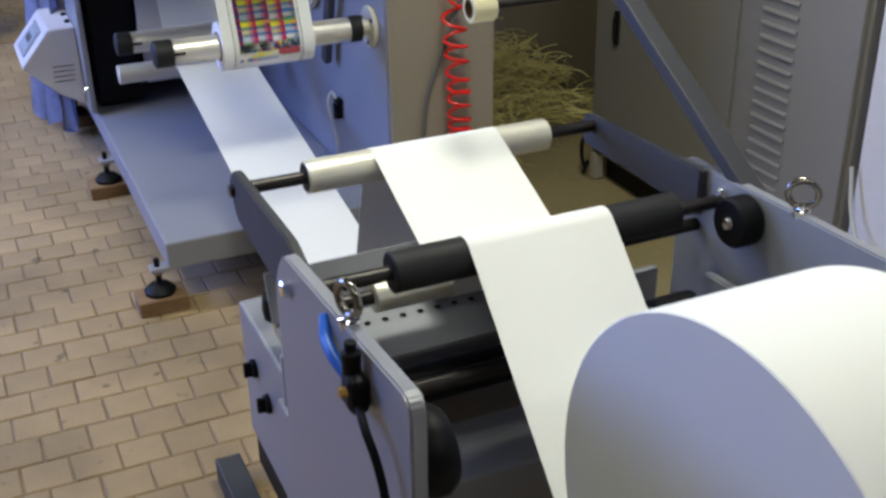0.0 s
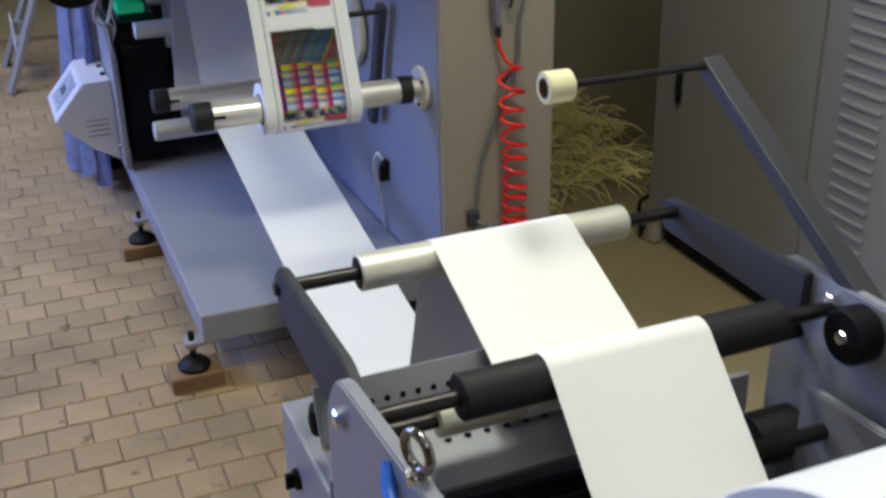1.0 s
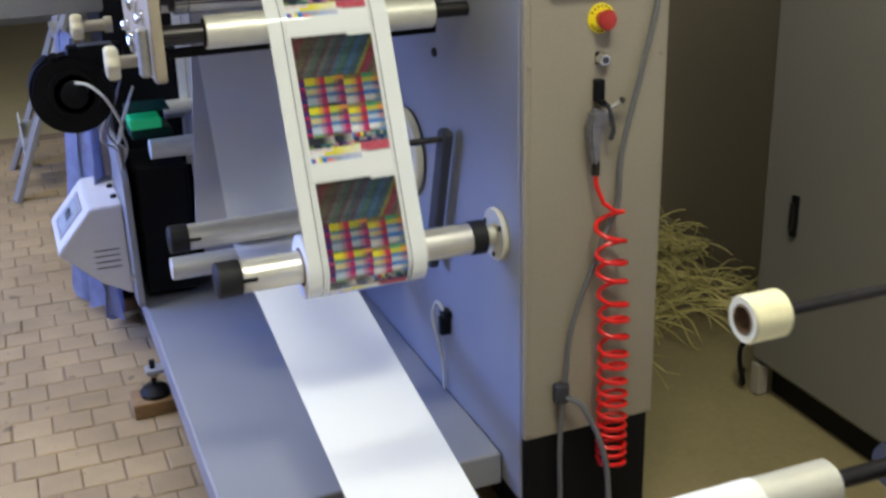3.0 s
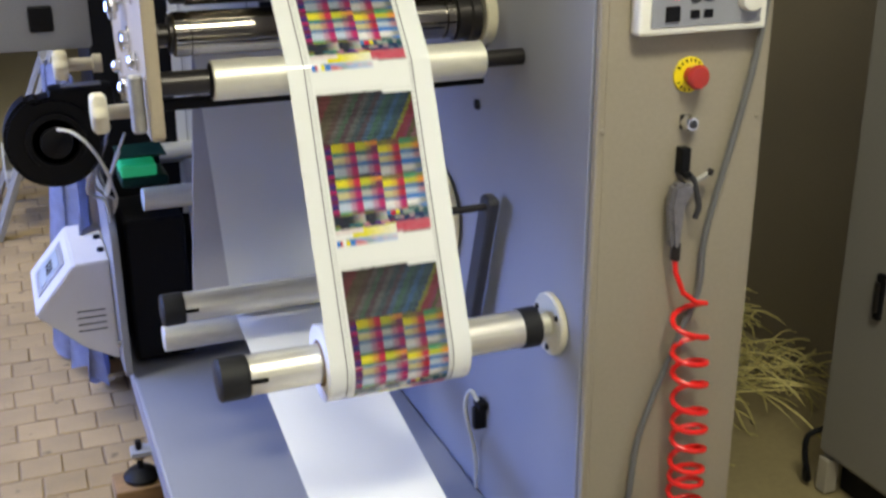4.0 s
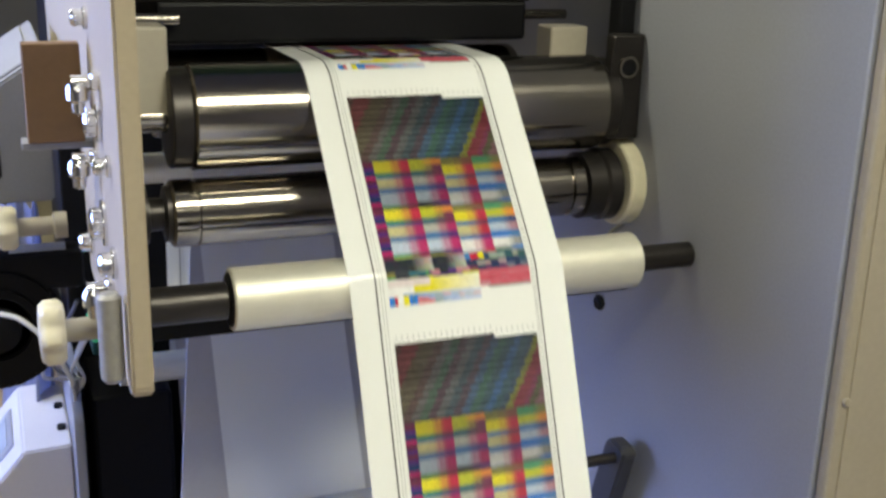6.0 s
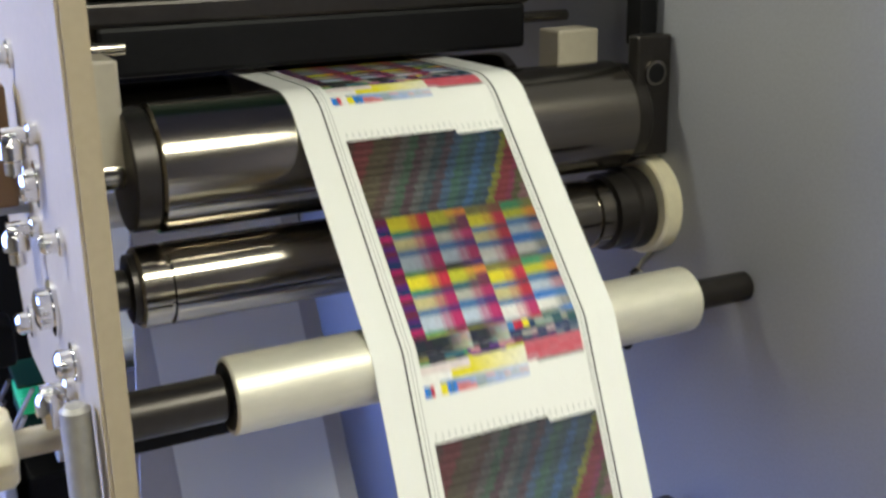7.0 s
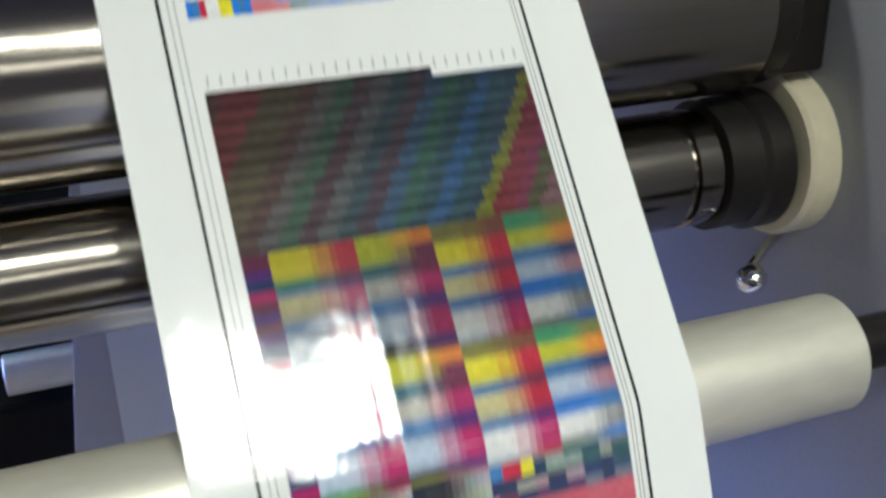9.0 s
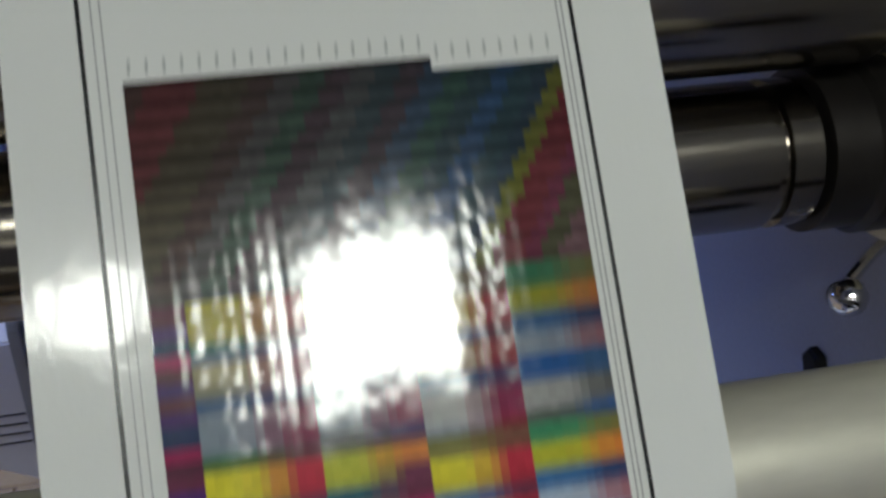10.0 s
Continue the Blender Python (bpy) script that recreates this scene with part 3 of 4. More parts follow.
for i in range(4):
    part("vent_slot", box(-0.82, -0.74, 1.4885, 1.4905, 0.40 - 0.02 * i, 0.403 - 0.02 * i, 0), M_PAINT_D, mon)
for i in range(2):
    part("cable_socket", turned([(0, 0.01), (0.012, 0.01)], -0.73, 1.58 + 0.12 * i, 0.545, 0, -90, 0, 12), M_BLACK, mon)

# blower with its volute
def blower():
    turn = Matrix.Translation((-0.835, 0.95, 1.047)) @ pose(0, 0, 0, 0, 0, 90)
    pts = []
    for k in range(56):
        a = math.pi * 2 * k / 56
        rr = 0.098 + 0.014 * (a / (2 * math.pi))
        pts.append((rr * math.cos(a + 1.2), rr * math.sin(a + 1.2)))
    bm = slab(pts, -0.04, 0.04, 0.008)
    bm.transform(turn)
    b = part("blower", bm, M_BLACK, press, "black centrifugal blower", True)
    part("blower_duct", box(-0.84, -0.70, 0.915, 0.985, 1.10, 1.162, 0.01, None), M_BLACK, b, smooth=True)
    part("inlet_ring", lathe([(-0.04, 0.066), (-0.049, 0.064), (-0.049, 0.052), (-0.036, 0.047), (-0.034, 0.0)], turn, 40), M_BLACK, b, "ribbed inlet ring", True)
    part("motor_hub", lathe([(-0.034, 0.036), (-0.058, 0.034), (-0.063, 0.02), (-0.064, 0.0)], turn, 30), M_BLACK, b, smooth=True)
    for k in range(10):
        a = k * 36
        part("inlet_rib", box(-0.04, -0.034, -0.003, 0.003, 0.036, 0.05, 0.001, turn @ pose(0, 0, 0, a)), M_BLACK, b)
    part("blower_label", box(-0.81, -0.725, 0.93, 0.97, 1.162, 1.1635, 0), M_PCABLE, b)
    part("blower_cable", tube(smooth_line([(-0.83, 0.885, 1.08), (-0.80, 0.86, 1.075), (-0.765, 0.84, 1.04), (-0.735, 0.86, 0.97), (-0.73, 0.95, 0.92), (-0.725, 1.1, 0.86), (-0.72, 1.3, 0.8)]), 0.004), M_PCABLE, b, "pale cable")


blower()
for i, (dx, dz) in enumerate(((0, 0), (0.02, 0.02), (0.045, -0.01), (0.03, 0.05), (0.06, 0.03))):
    part("cable", tube(smooth_line([(-0.74 + dx, 1.0, 1.0 + dz), (-0.77 + dx, 1.15, 0.86 + dz), (-0.72 + dx * 0.5, 1.3, 0.78), (-0.70, 1.44 + dx, 0.66)]), 0.0035), M_CABLE if i % 2 else M_PCABLE, press)

# operator console and cardboard on the outer side
con = part("console", prism([(-0.736, 1.25), (-1.05, 1.25), (-1.05, 1.27), (-0.736, 1.477)], 0.90, 1.42), M_PAINT, press, "grey operator console with sloping key panel")
ctilt = Matrix.Translation((-0.893, 1.16, 1.3735)) @ pose(0, 0, 0, 0, -33.4, 0)
part("key_panel", box(-0.165, 0.165, -0.235, 0.235, 0.0, 0.004, 0.002, ctilt), M_PAINT, con, "grey key panel")
for i in range(6):
    part("console_key", box(-0.05, 0.08, -0.205 + 0.045 * i, -0.18 + 0.045 * i, 0.004, 0.010, 0.002, ctilt), M_BLACK, con)
part("key_strip", box(-0.10, -0.065, -0.21, 0.06, 0.004, 0.008, 0.002, ctilt), M_CREAM, con)
part("red_key", box(-0.145, -0.115, -0.15, -0.11, 0.004, 0.010, 0.003, ctilt), M_REDBTN, con, "red key")
part("green_key", box(-0.145, -0.115, -0.21, -0.17, 0.004, 0.010, 0.003, ctilt), M_GREENKEY, con, "green key")
part("console_lock", box(-0.86, -0.81, 0.89, 0.901, 1.29, 1.345, 0.008), M_BLACK, con)
tagged(part("cardboard_piece", box(-0.778, -0.712, 0.55, 0.58, 1.41, 1.53, 0.002), M_CARD), "brown cardboard pad against the side plate", "cardboard")
part("pad_bracket", box(-0.785, -0.702, 0.56, 0.6, 1.40, 1.409, 0.001), M_PAINT, press)

# end panel fittings
cp = part("control_panel", box(0.055, 0.305, -0.042, -0.008, 1.362, 1.60, 0.006), M_WHITE, press, "cream control panel with keys and blue display")
part("panel_face", box(0.075, 0.29, -0.0445, -0.042, 1.375, 1.588, 0.001), M_PAINT, cp)
part("display", box(0.10, 0.185, -0.047, -0.0445, 1.475, 1.53, 0.001), M_LCD, cp, "glowing blue display")
part("led", box(0.113, 0.122, -0.048, -0.0445, 1.422, 1.43, 0.001), M_REDLED, cp, "red indicator")
part("key", box(0.10, 0.127, -0.05, -0.0445, 1.385, 1.41, 0.002), M_BLACK, cp)
for kx in (0.148, 0.174):
    for kz, km in ((1.388, M_BLACK), (1.415, M_PAINT_D)):
        part("key", box(kx, kx + 0.018, -0.048, -0.0445, kz, kz + 0.014, 0.002), km, cp)
for kx in (0.215, 0.24, 0.265):
    part("key", box(kx, kx + 0.018, -0.048, -0.0445, 1.475, 1.49, 0.002), M_PAINT_D, cp)
for i in range(3):
    part("printed_mark", box(0.105 + 0.03 * i, 0.127 + 0.03 * i, -0.0452, -0.0444, 1.458, 1.461, 0), M_PAINT_D, cp)
part("rotary_knob", turned([(0, 0.021), (0.016, 0.0195), (0.019, 0.015), (0.019, 0.0)], 0.262, -0.0445, 1.415, 0, 0, -90, 28), M_WHITE, cp, "cream rotary knob", True)
es = part("emergency_stop", turned([(0, 0.031), (0.004, 0.031), (0.005, 0.026), (0.005, 0.0)], 0.178, -0.008, 1.286, 0, 0, -90, 32), M_YELLOW, press, "yellow emergency stop ring", True)
part("stop_button", turned([(0, 0.014), (0.018, 0.014), (0.02, 0.02), (0.028, 0.0215), (0.034, 0.018), (0.036, 0.0)], 0.178, -0.011, 1.286, 0, 0, -90, 30), M_REDBTN, es, "red mushroom button", True)
for a in range(-60, 241, 20):
    if a not in (80, 100):
        part("ring_mark", box(-0.0015, 0.0015, -0.0005, 0.0005, 0.0235, 0.0285, 0, pose(0.178, -0.0135, 1.286, 0, a, 0)), M_BLACK, es)
sw = part("key_switch", box(0.166, 0.186, -0.012, -0.008, 1.19, 1.216, 0.002), M_BLACK, press, "selector switch")
part("switch_barrel", turned([(0, 0.014), (0.016, 0.014), (0.02, 0.011), (0.02, 0.0)], 0.18, -0.011, 1.202, 0, 0, -90, 24), M_CHROME, sw, smooth=True)
part("switch_face", turned([(0, 0.008), (0.003, 0.007), (0.003, 0.0)], 0.18, -0.0305, 1.202, 0, 0, -90, 18), M_PAINT_D, sw)

# ---- blow gun and its coiled red hose ----
gun = thing("air_blow_gun", "grey air blow gun hanging on a hook", "air gun")
part("body", prism([(0.15, 0.975), (0.166, 0.975), (0.170, 1.03), (0.171, 1.06), (0.186, 1.072), (0.188, 1.092), (0.168, 1.1), (0.146, 1.098), (0.139, 1.06), (0.143, 1.02)], -0.042, -0.018, 0.006), M_GUN, gun, "silver-grey cast body", False)
part("trigger", tube(smooth_line([(0.172, -0.032, 1.108), (0.186, -0.034, 1.104), (0.193, -0.036, 1.08), (0.199, -0.038, 1.052), (0.194, -0.036, 1.03)]), 0.0055), M_PAINT_D, gun, "bent dark trigger", True)
part("nozzle", tube([(0.18, -0.032, 1.09), (0.2, -0.034, 1.103), (0.218, -0.036, 1.112)], 0.005), M_WORN, gun, "thin metal nozzle", True)
part("nozzle_tip", turned([(0, 0.007), (0.012, 0.006)], 0.216, -0.036, 1.108, 0, -60, 0, 10), M_BLACKOX, gun, smooth=True)
part("coupling", turned([(0, 0.009), (0.03, 0.009), (0.032, 0.006)], 0.161, -0.032, 0.985, 0, 90, 0, 12), M_BLACKOX, gun, smooth=True)
tagged(part("gun_hook", join(box(0.162, 0.182, -0.03, -0.008, 1.112, 1.16, 0.003), box(0.164, 0.18, -0.042, -0.028, 1.108, 1.118, 0.003)), M_BLACK), "black hook on the end panel", "hook")


def coil():
    pts = [(0.161, -0.032, 0.955), (0.163, -0.034, 0.93), (0.178, -0.04, 0.89), (0.205, -0.045, 0.868)]
    z, a, k = 0.865, 0.0, 0
    while z > 0.225:
        turns = (0.865 - z) / 0.64
        rad = 0.034
        pitch = 0.060 - 0.036 * min(1, turns * 1.15)
        pts.append((0.19 + 0.016 * min(1, turns * 2.5) + rad * math.cos(a), -0.048 - 0.01 * turns + rad * 0.8 * math.sin(a), z))
        a += 2 * math.pi / 14
        z -= pitch / 14 * (1 + 0.25 * math.sin(a * 0.37))
    pts += [(0.2, -0.03, 0.215), (0.205, 0.0, 0.21), (0.21, 0.03, 0.205)]
    return tube(pts, 0.0052, 8)


tagged(part("coiled_hose", coil(), M_RED, None, smooth=True), "bright red coiled air hose", "hose")
tagged(part("power_cable", tube(smooth_line([(0.325, -0.02, 1.9), (0.322, -0.022, 1.5), (0.308, -0.022, 1.328), (0.274, -0.022, 1.174), (0.23, -0.022, 0.995), (0.225, -0.02, 0.883), (0.19, -0.02, 0.794), (0.118, -0.022, 0.61), (0.10, -0.022, 0.47), (0.09, -0.022, 0.38), (0.085, -0.03, 0.2), (0.10, -0.04, 0.03), (0.2, -0.12, 0.004)]), 0.006), M_CABLE, None, smooth=True), "grey power cable hanging down the end panel", "cable")
tagged(part("power_cable", tube(smooth_line([(0.09, -0.03, 0.43), (0.13, -0.06, 0.4), (0.17, -0.09, 0.28), (0.18, -0.11, 0.12), (0.2, -0.16, 0.004), (0.32, -0.28, 0.003), (0.5, -0.5, 0.003)]), 0.007), M_CABLE, None, smooth=True), "grey cable falling to the floor", "cable")
tagged(part("cable_plug", box(0.07, 0.105, -0.04, -0.012, 0.41, 0.46, 0.008), M_PAINT_D), "dark cable connector on the end panel", "plug")

# ---- the unwinder ----
A, B, C = (-1.093, 0.876, 0.033), (-1.508, 0.87, 0.035), (-1.44, 0.795, 0.029)
U = (-2.184, 0.734, 0.343)
unw = thing("unwind_stand", "grey steel paper unwinding stand", "machine")
for x0, nm in ((-0.757, 1), (0.045, -1)):
    EY = -1.755 if nm > 0 else -1.69
    outline = [(-1.985, 0.0), (-1.985, 0.972), (-1.48, 0.93), (-1.43, 0.86), (-1.43, 0.0)] if nm > 0 else [(-1.985, 0.0), (-1.985, 0.928), (-1.375, 0.908), (-1.375, 0.0)]
    pl = part("side_plate", slab(round_outline(outline, 0.03 if nm > 0 else 0.024), x0, x0 + 0.022), M_PAINT, unw, "grey steel side plate", False)
    ring = [(x0 + 0.011 + (0.006 if nm > 0 else 0.017) * math.cos(k * math.pi / 12), EY - (0.0225 if nm > 0 else 0.017) * math.cos(k * math.pi / 12), (0.985 if nm > 0 else 0.952) + 0.023 * math.sin(k * math.pi / 12)) for k in range(25)]
    eye = part("eye_bolt", tube(ring, 0.006, 10, False), M_STEEL, pl, "steel lifting eye", True)
    part("eye_stem", turned([(0, 0.014), (0.012, 0.014), (0.013, 0.008), (0.02, 0.008)], x0 + 0.011, EY, 0.943 if nm > 0 else 0.912, 0, -90, 0, 14), M_CHROME, pl)
    if nm > 0:
        bar = slab(round_outline([(-1.60, 0.86), (-1.44, 0.925), (-1.10, 0.92), (-1.06, 0.88), (-1.10, 0.82), (-1.38, 0.80)], 0.02), x0 + 0.023, x0 + 0.04)
    else:
        bar = slab(round_outline([(-1.46, 0.912), (-1.06, 0.894), (-1.04, 0.862), (-1.06, 0.828), (-1.46, 0.82)], 0.012), x0 - 0.018, x0 - 0.001)
    part("roller_arm", bar, M_PAINT_D, unw, "dark grey arm that carries a roller")
    part("foot_bar", box(x0 - 0.02, x0 + 0.04, -2.6, -0.78, 0.0, 0.07), M_PAINT_D, unw)
    part("plate_bolt", turned([(0, 0.014), (0.01, 0.014), (0.013, 0.01)], x0 if nm > 0 else x0, -1.508, 0.882, 0, 0, 180, 6), M_CHROME, pl, smooth=True)
    part("roll_bearing", box(x0 - 0.01, x0 + 0.032, -2.25, -1.96, 0.5, 0.72, 0.02), M_PAINT, unw)
    part("roll_post", box(x0 - 0.005, x0 + 0.03, -2.23, -2.11, 0.0, 0.66, 0.01), M_PAINT, unw)
rk = part("brake_knob", turned([(0, 0.04), (0.006, 0.045), (0.04, 0.045), (0.046, 0.04), (0.046, 0.0)], 0.043, -1.585, 0.866, 0, 0, 180, 32), M_BLACK, unw, "black ribbed knob", True)
part("knob_screw", turned([(0, 0.012), (0.005, 0.01), (0.005, 0.0)], -0.003, -1.585, 0.866, 0, 0, 180, 12), M_CHROME, rk)
r = part("guide_roller", rod(-0.597, -0.086, A[0], A[1], A[2] - 0.001), M_ALU, unw, "pale anodised guide roller", True)
part("shaft", rod(-0.742, 0.045, A[0], A[1], 0.0125), M_BLACKOX, r, "dark steel shaft", True)
part("end_cap", rod(-0.5985, -0.59, A[0], A[1], 0.028), M_BLACK, r)
r = part("rubber_roller", rod(-0.592, -0.062, B[0], B[1], B[2] - 0.001), M_RUBBER, unw, "black rubber nip roller", True)
part("shaft", rod(-0.743, 0.045, B[0], B[1], 0.0125), M_BLACKOX, r, smooth=True)
r = part("guide_roller", rod(-0.60, -0.13, C[0], C[1], C[2] - 0.001), M_ALU, unw, "pale anodised guide roller", True)
part("shaft", rod(-0.743, 0.045, C[0], C[1], 0.0125), M_BLACKOX, r, smooth=True)
part("lower_roller", rod(-0.60, -0.06, -0.83, 0.25, 0.03), M_ALU, unw, "pale lower guide roller", True)
part("roller_leg", box(-0.665, -0.635, -0.86, -0.80, 0.07, 0.29, 0.004), M_PAINT_D, unw)
part("roller_leg", box(0.01, 0.043, -0.86, -0.80, 0.07, 0.29, 0.004), M_PAINT_D, unw)
part("lower_shaft", rod(-0.66, 0.035, -0.83, 0.25, 0.012), M_BLACKOX, unw)
sp = part("scale_plate", box(-0.742, -0.21, -0.06, 0.06, -0.006, 0.006, 0.002, pose(0, -1.405, 0.70, 18)), M_PAINT, unw, "grey cross plate with a row of holes")
for i in range(14):
    part("hole", turned([(0, 0.006), (0.0015, 0.005), (0.0015, 0.0)], -0.69 + 0.033 * i, -1.385, 0.7135, 0, -90, 0, 12), M_BLACK, sp)
tilted = pose(0, -1.31, 0.76, 70)
up = part("perforated_plate", box(-0.742, -0.3, -0.045, 0.045, -0.004, 0.004, 0.001, tilted), M_PAINT, unw, "grey upright cross plate with a row of holes")
for i in range(14):
    part("hole", lathe([(0, 0.0), (0, 0.0055), (0.0008, 0.005), (0.0008, 0.0)], tilted @ pose(-0.68 + 0.0257 * i, 0.004, 0.0038, 0, -90, 0), 12), M_BLACK, up)
part("cross_tube", rod(-0.743, 0.044, -1.46, 0.615, 0.034), M_BLACK, unw, "black cross tube", True)
part("cross_tube", rod(-0.743, 0.044, -1.56, 0.68, 0.014), M_BLACKOX, unw, smooth=True)
inner = part("inner_plate", slab(round_outline([(-1.5, 0.3), (-1.5, 0.735), (-1.96, 0.765), (-1.96, 0.3)], 0.03), 0.012, 0.03), M_PAINT, unw, "grey inner bearing plate")
part("tube_collar", rod(-0.05, 0.04, -1.46, 0.615, 0.046), M_RUBBER, unw, "black tube collar", True)
part("cross_beam", box(-0.743, 0.044, -1.60, -1.44, 0.40, 0.5, 0.006), M_PAINT, unw, "grey cross beam")
part("back_sheet", box(-0.734, 0.044, -1.335, -1.32, 0.09, 0.655, 0.003), M_PAINT, unw, "grey back sheet")
part("base_beam", box(-0.734, 0.044, -1.40, -1.30, 0.03, 0.09, 0.004), M_PAINT_D, unw, "dark base beam")
# control box on the outer plate
cb = part("control_box", box(-0.72, -0.628, -1.30, -0.965, 0.26, 0.578, 0.006), M_PAINT, unw, "grey electrical control box")
for i, (y, z) in enumerate(((-1.06, 0.47), (-1.15, 0.44))):
    part("box_switch", join(turned([(0, 0.02), (0.008, 0.02), (0.01, 0.016)], -0.72, y, z, 0, 0, 180, 20), box(-0.745, -0.725, y - 0.005, y + 0.005, z - 0.016, z + 0.016, 0.002)), M_BLACK, cb)
ck = part("clamp_lever", turned([(0, 0.024), (0.02, 0.027), (0.045, 0.024), (0.05, 0.0)], -0.70, -1.195, 0.655, 0, -90, 0, 20), M_BLACK, unw, "black clamping knob", True)
part("lever_stem", tube([(-0.70, -1.195, 0.66), (-0.70, -1.21, 0.632), (-0.69, -1.25, 0.61), (-0.685, -1.27, 0.575)], 0.012), M_CHROME, ck, smooth=True)
part("box_foot", box(-0.715, -0.64, -1.22, -0.97, 0.17, 0.262, 0.012), M_BLACK, unw, "black bracket under the control box")
part("box_bracket", box(-0.74, -0.70, -1.44, -1.30, 0.30, 0.55, 0.004), M_PAINT, unw)
part("castor", turned([(0, 0.05), (0.03, 0.05)], -0.74, -1.24, 0.05, 0, 0, 0, 24), M_RUBBER, unw, "black castor wheel", True)
part("blue_tag", tube(smooth_line([(-0.758, -1.69, 0.93), (-0.767, -1.715, 0.91), (-0.768, -1.75, 0.898), (-0.758, -1.785, 0.882)]), 0.009), M_BLUEPLASTIC, unw, "blue plastic strap", True)
vb = part("valve_block", join(box(-0.786, -0.757, -1.862, -1.818, 0.875, 0.93, 0.012), turned([(0, 0.012), (0.03, 0.013), (0.034, 0.008), (0.045, 0.008)], -0.772, -1.832, 0.925, 0, -90, 0, 16)), M_BLACK, unw, "black air valve with brass fitting")
part("fitting", turned([(0, 0.007), (0.01, 0.007)], -0.786, -1.848, 0.91, 0, 0, 180, 6), M_BRASS, vb)
part("valve_cable", tube(smooth_line([(-0.775, -1.86, 0.89), (-0.78, -1.895, 0.88), (-0.776, -1.925, 0.84), (-0.775, -1.945, 0.78), (-0.775, -1.95, 0.6), (-0.775, -1.95, 0.1)]), 0.006), M_BLACK, vb)
part("hand_wheel", turned([(0, 0.05), (0.012, 0.058), (0.028, 0.058), (0.04, 0.05), (0.04, 0.0)], -0.735, -1.94, 0.86, 0, 0, 0, 24), M_BLACK, unw, "black hand wheel", True)
# tape core holder
part("holder_bar", beam((0.072, -1.58, 0.875), (0.045, -1.135, 1.172), 0.042, 0.028), M_PAINT_D, unw, "dark grey slanting holder bar")
part("holder_rod", rod(-0.255, 0.055, -1.15, 1.17, 0.007), M_BLACKOX, unw, "dark holder rod", True)
tape = thing("tape_roll", "cream roll of adhesive tape on a holder rod", "tape roll")
part("tape", ring_rod(-0.284, -0.236, -1.15, 1.17, 0.027, 0.0178), M_TAPE, tape, smooth=True)
part("core", ring_rod(-0.285, -0.235, -1.15, 1.17, 0.0178, 0.0155), M_CARD, tape, smooth=True)

# paper roll and plain web
roll = thing("paper_roll", "large roll of white label paper on the unwinding stand", "paper roll")
part("paper", ring_rod(XL, XR, U[0], U[1], U[2] - 0.001, 0.05, 0.002, 96), M_PAPER, roll, smooth=True)
part("core", ring_rod(XL - 0.003, XR + 0.003, U[0], U[1], 0.05, 0.04), M_CARD, roll, smooth=True)
part("roll_bar", rod(-0.76, 0.06, U[0], U[1] - 0.0, 0.038), M_SHAFT, unw, "aluminium roll shaft", True)
WEB1 = belt([(*U, 1), (*B, -1), (*C, 1), (*A, -1), (-0.83, 0.25, 0.031, 1), (0.94, 0.60, 0.035, 1), (1.31, 1.2, 0.031, -1), (1.75, 1.18, 0.02, -1)])
tagged(part("paper_web", strip(WEB1, XL, XR, 0.0008, 2), M_PAPER, None, smooth=True), "plain white paper web running over the rollers", "paper web")

# ---- printed web ----
RO = (SHA[0], SHA[1], 0.0705)
FEED = belt([(1.66, 1.35, 0.01, 1), (1.76, 0.45, 0.05, 1), (1.93, 1.465, 0.05, 1), (*G, 1), (*D, 1), (*RO, 1), (0.3, 0.6, 0.01, 1)])
# cut at the roll and wind on
k_end = max(i for i, (y, z) in enumerate(FEED) if abs(math.hypot(y - RO[0], z - RO[1]) - RO[2]) < 1e-4 and z > RO[1] - 0.03 and y < RO[0])
FEED = FEED[: k_end + 1]
a0 = math.atan2(FEED[-1][1] - RO[1], FEED[-1][0] - RO[0])
WIND = [(RO[0] + (RO[2] - 0.0016 * k / 60) * math.cos(a0 + 2 * math.pi * k / 60), RO[1] + (RO[2] - 0.0016 * k / 60) * math.sin(a0 + 2 * math.pi * k / 60)) for k in range(1, 60 * 10)]
LINE = np.array(FEED + WIND)
ARC = np.r_[0, np.cumsum(np.hypot(*np.diff(LINE, axis=0).T))]


def on_line(s, lift):
    """Place on the printed web at the length s: y, z and the turn about x."""
    d = np.array([np.interp(s + e, ARC, LINE[:, n]) for n in (0, 1) for e in (-0.004, 0.004)])
    uy, uz = d[1] - d[0], d[3] - d[2]
    n = math.hypot(uy, uz)
    uy, uz = uy / n, uz / n
    y, z = np.interp(s, ARC, LINE[:, 0]), np.interp(s, ARC, LINE[:, 1])
    return y + lift * uz, z - lift * uy, math.degrees(math.atan2(-uz, -uy))


def shifted(line, lift):
    out = []
    for k, (y, z) in enumerate(line):
        a, b = line[max(k - 1, 0)], line[min(k + 1, len(line) - 1)]
        d = Vector((b[0] - a[0], b[1] - a[1])).normalized()
        out.append((y + d.y * lift, z - d.x * lift))
    return out


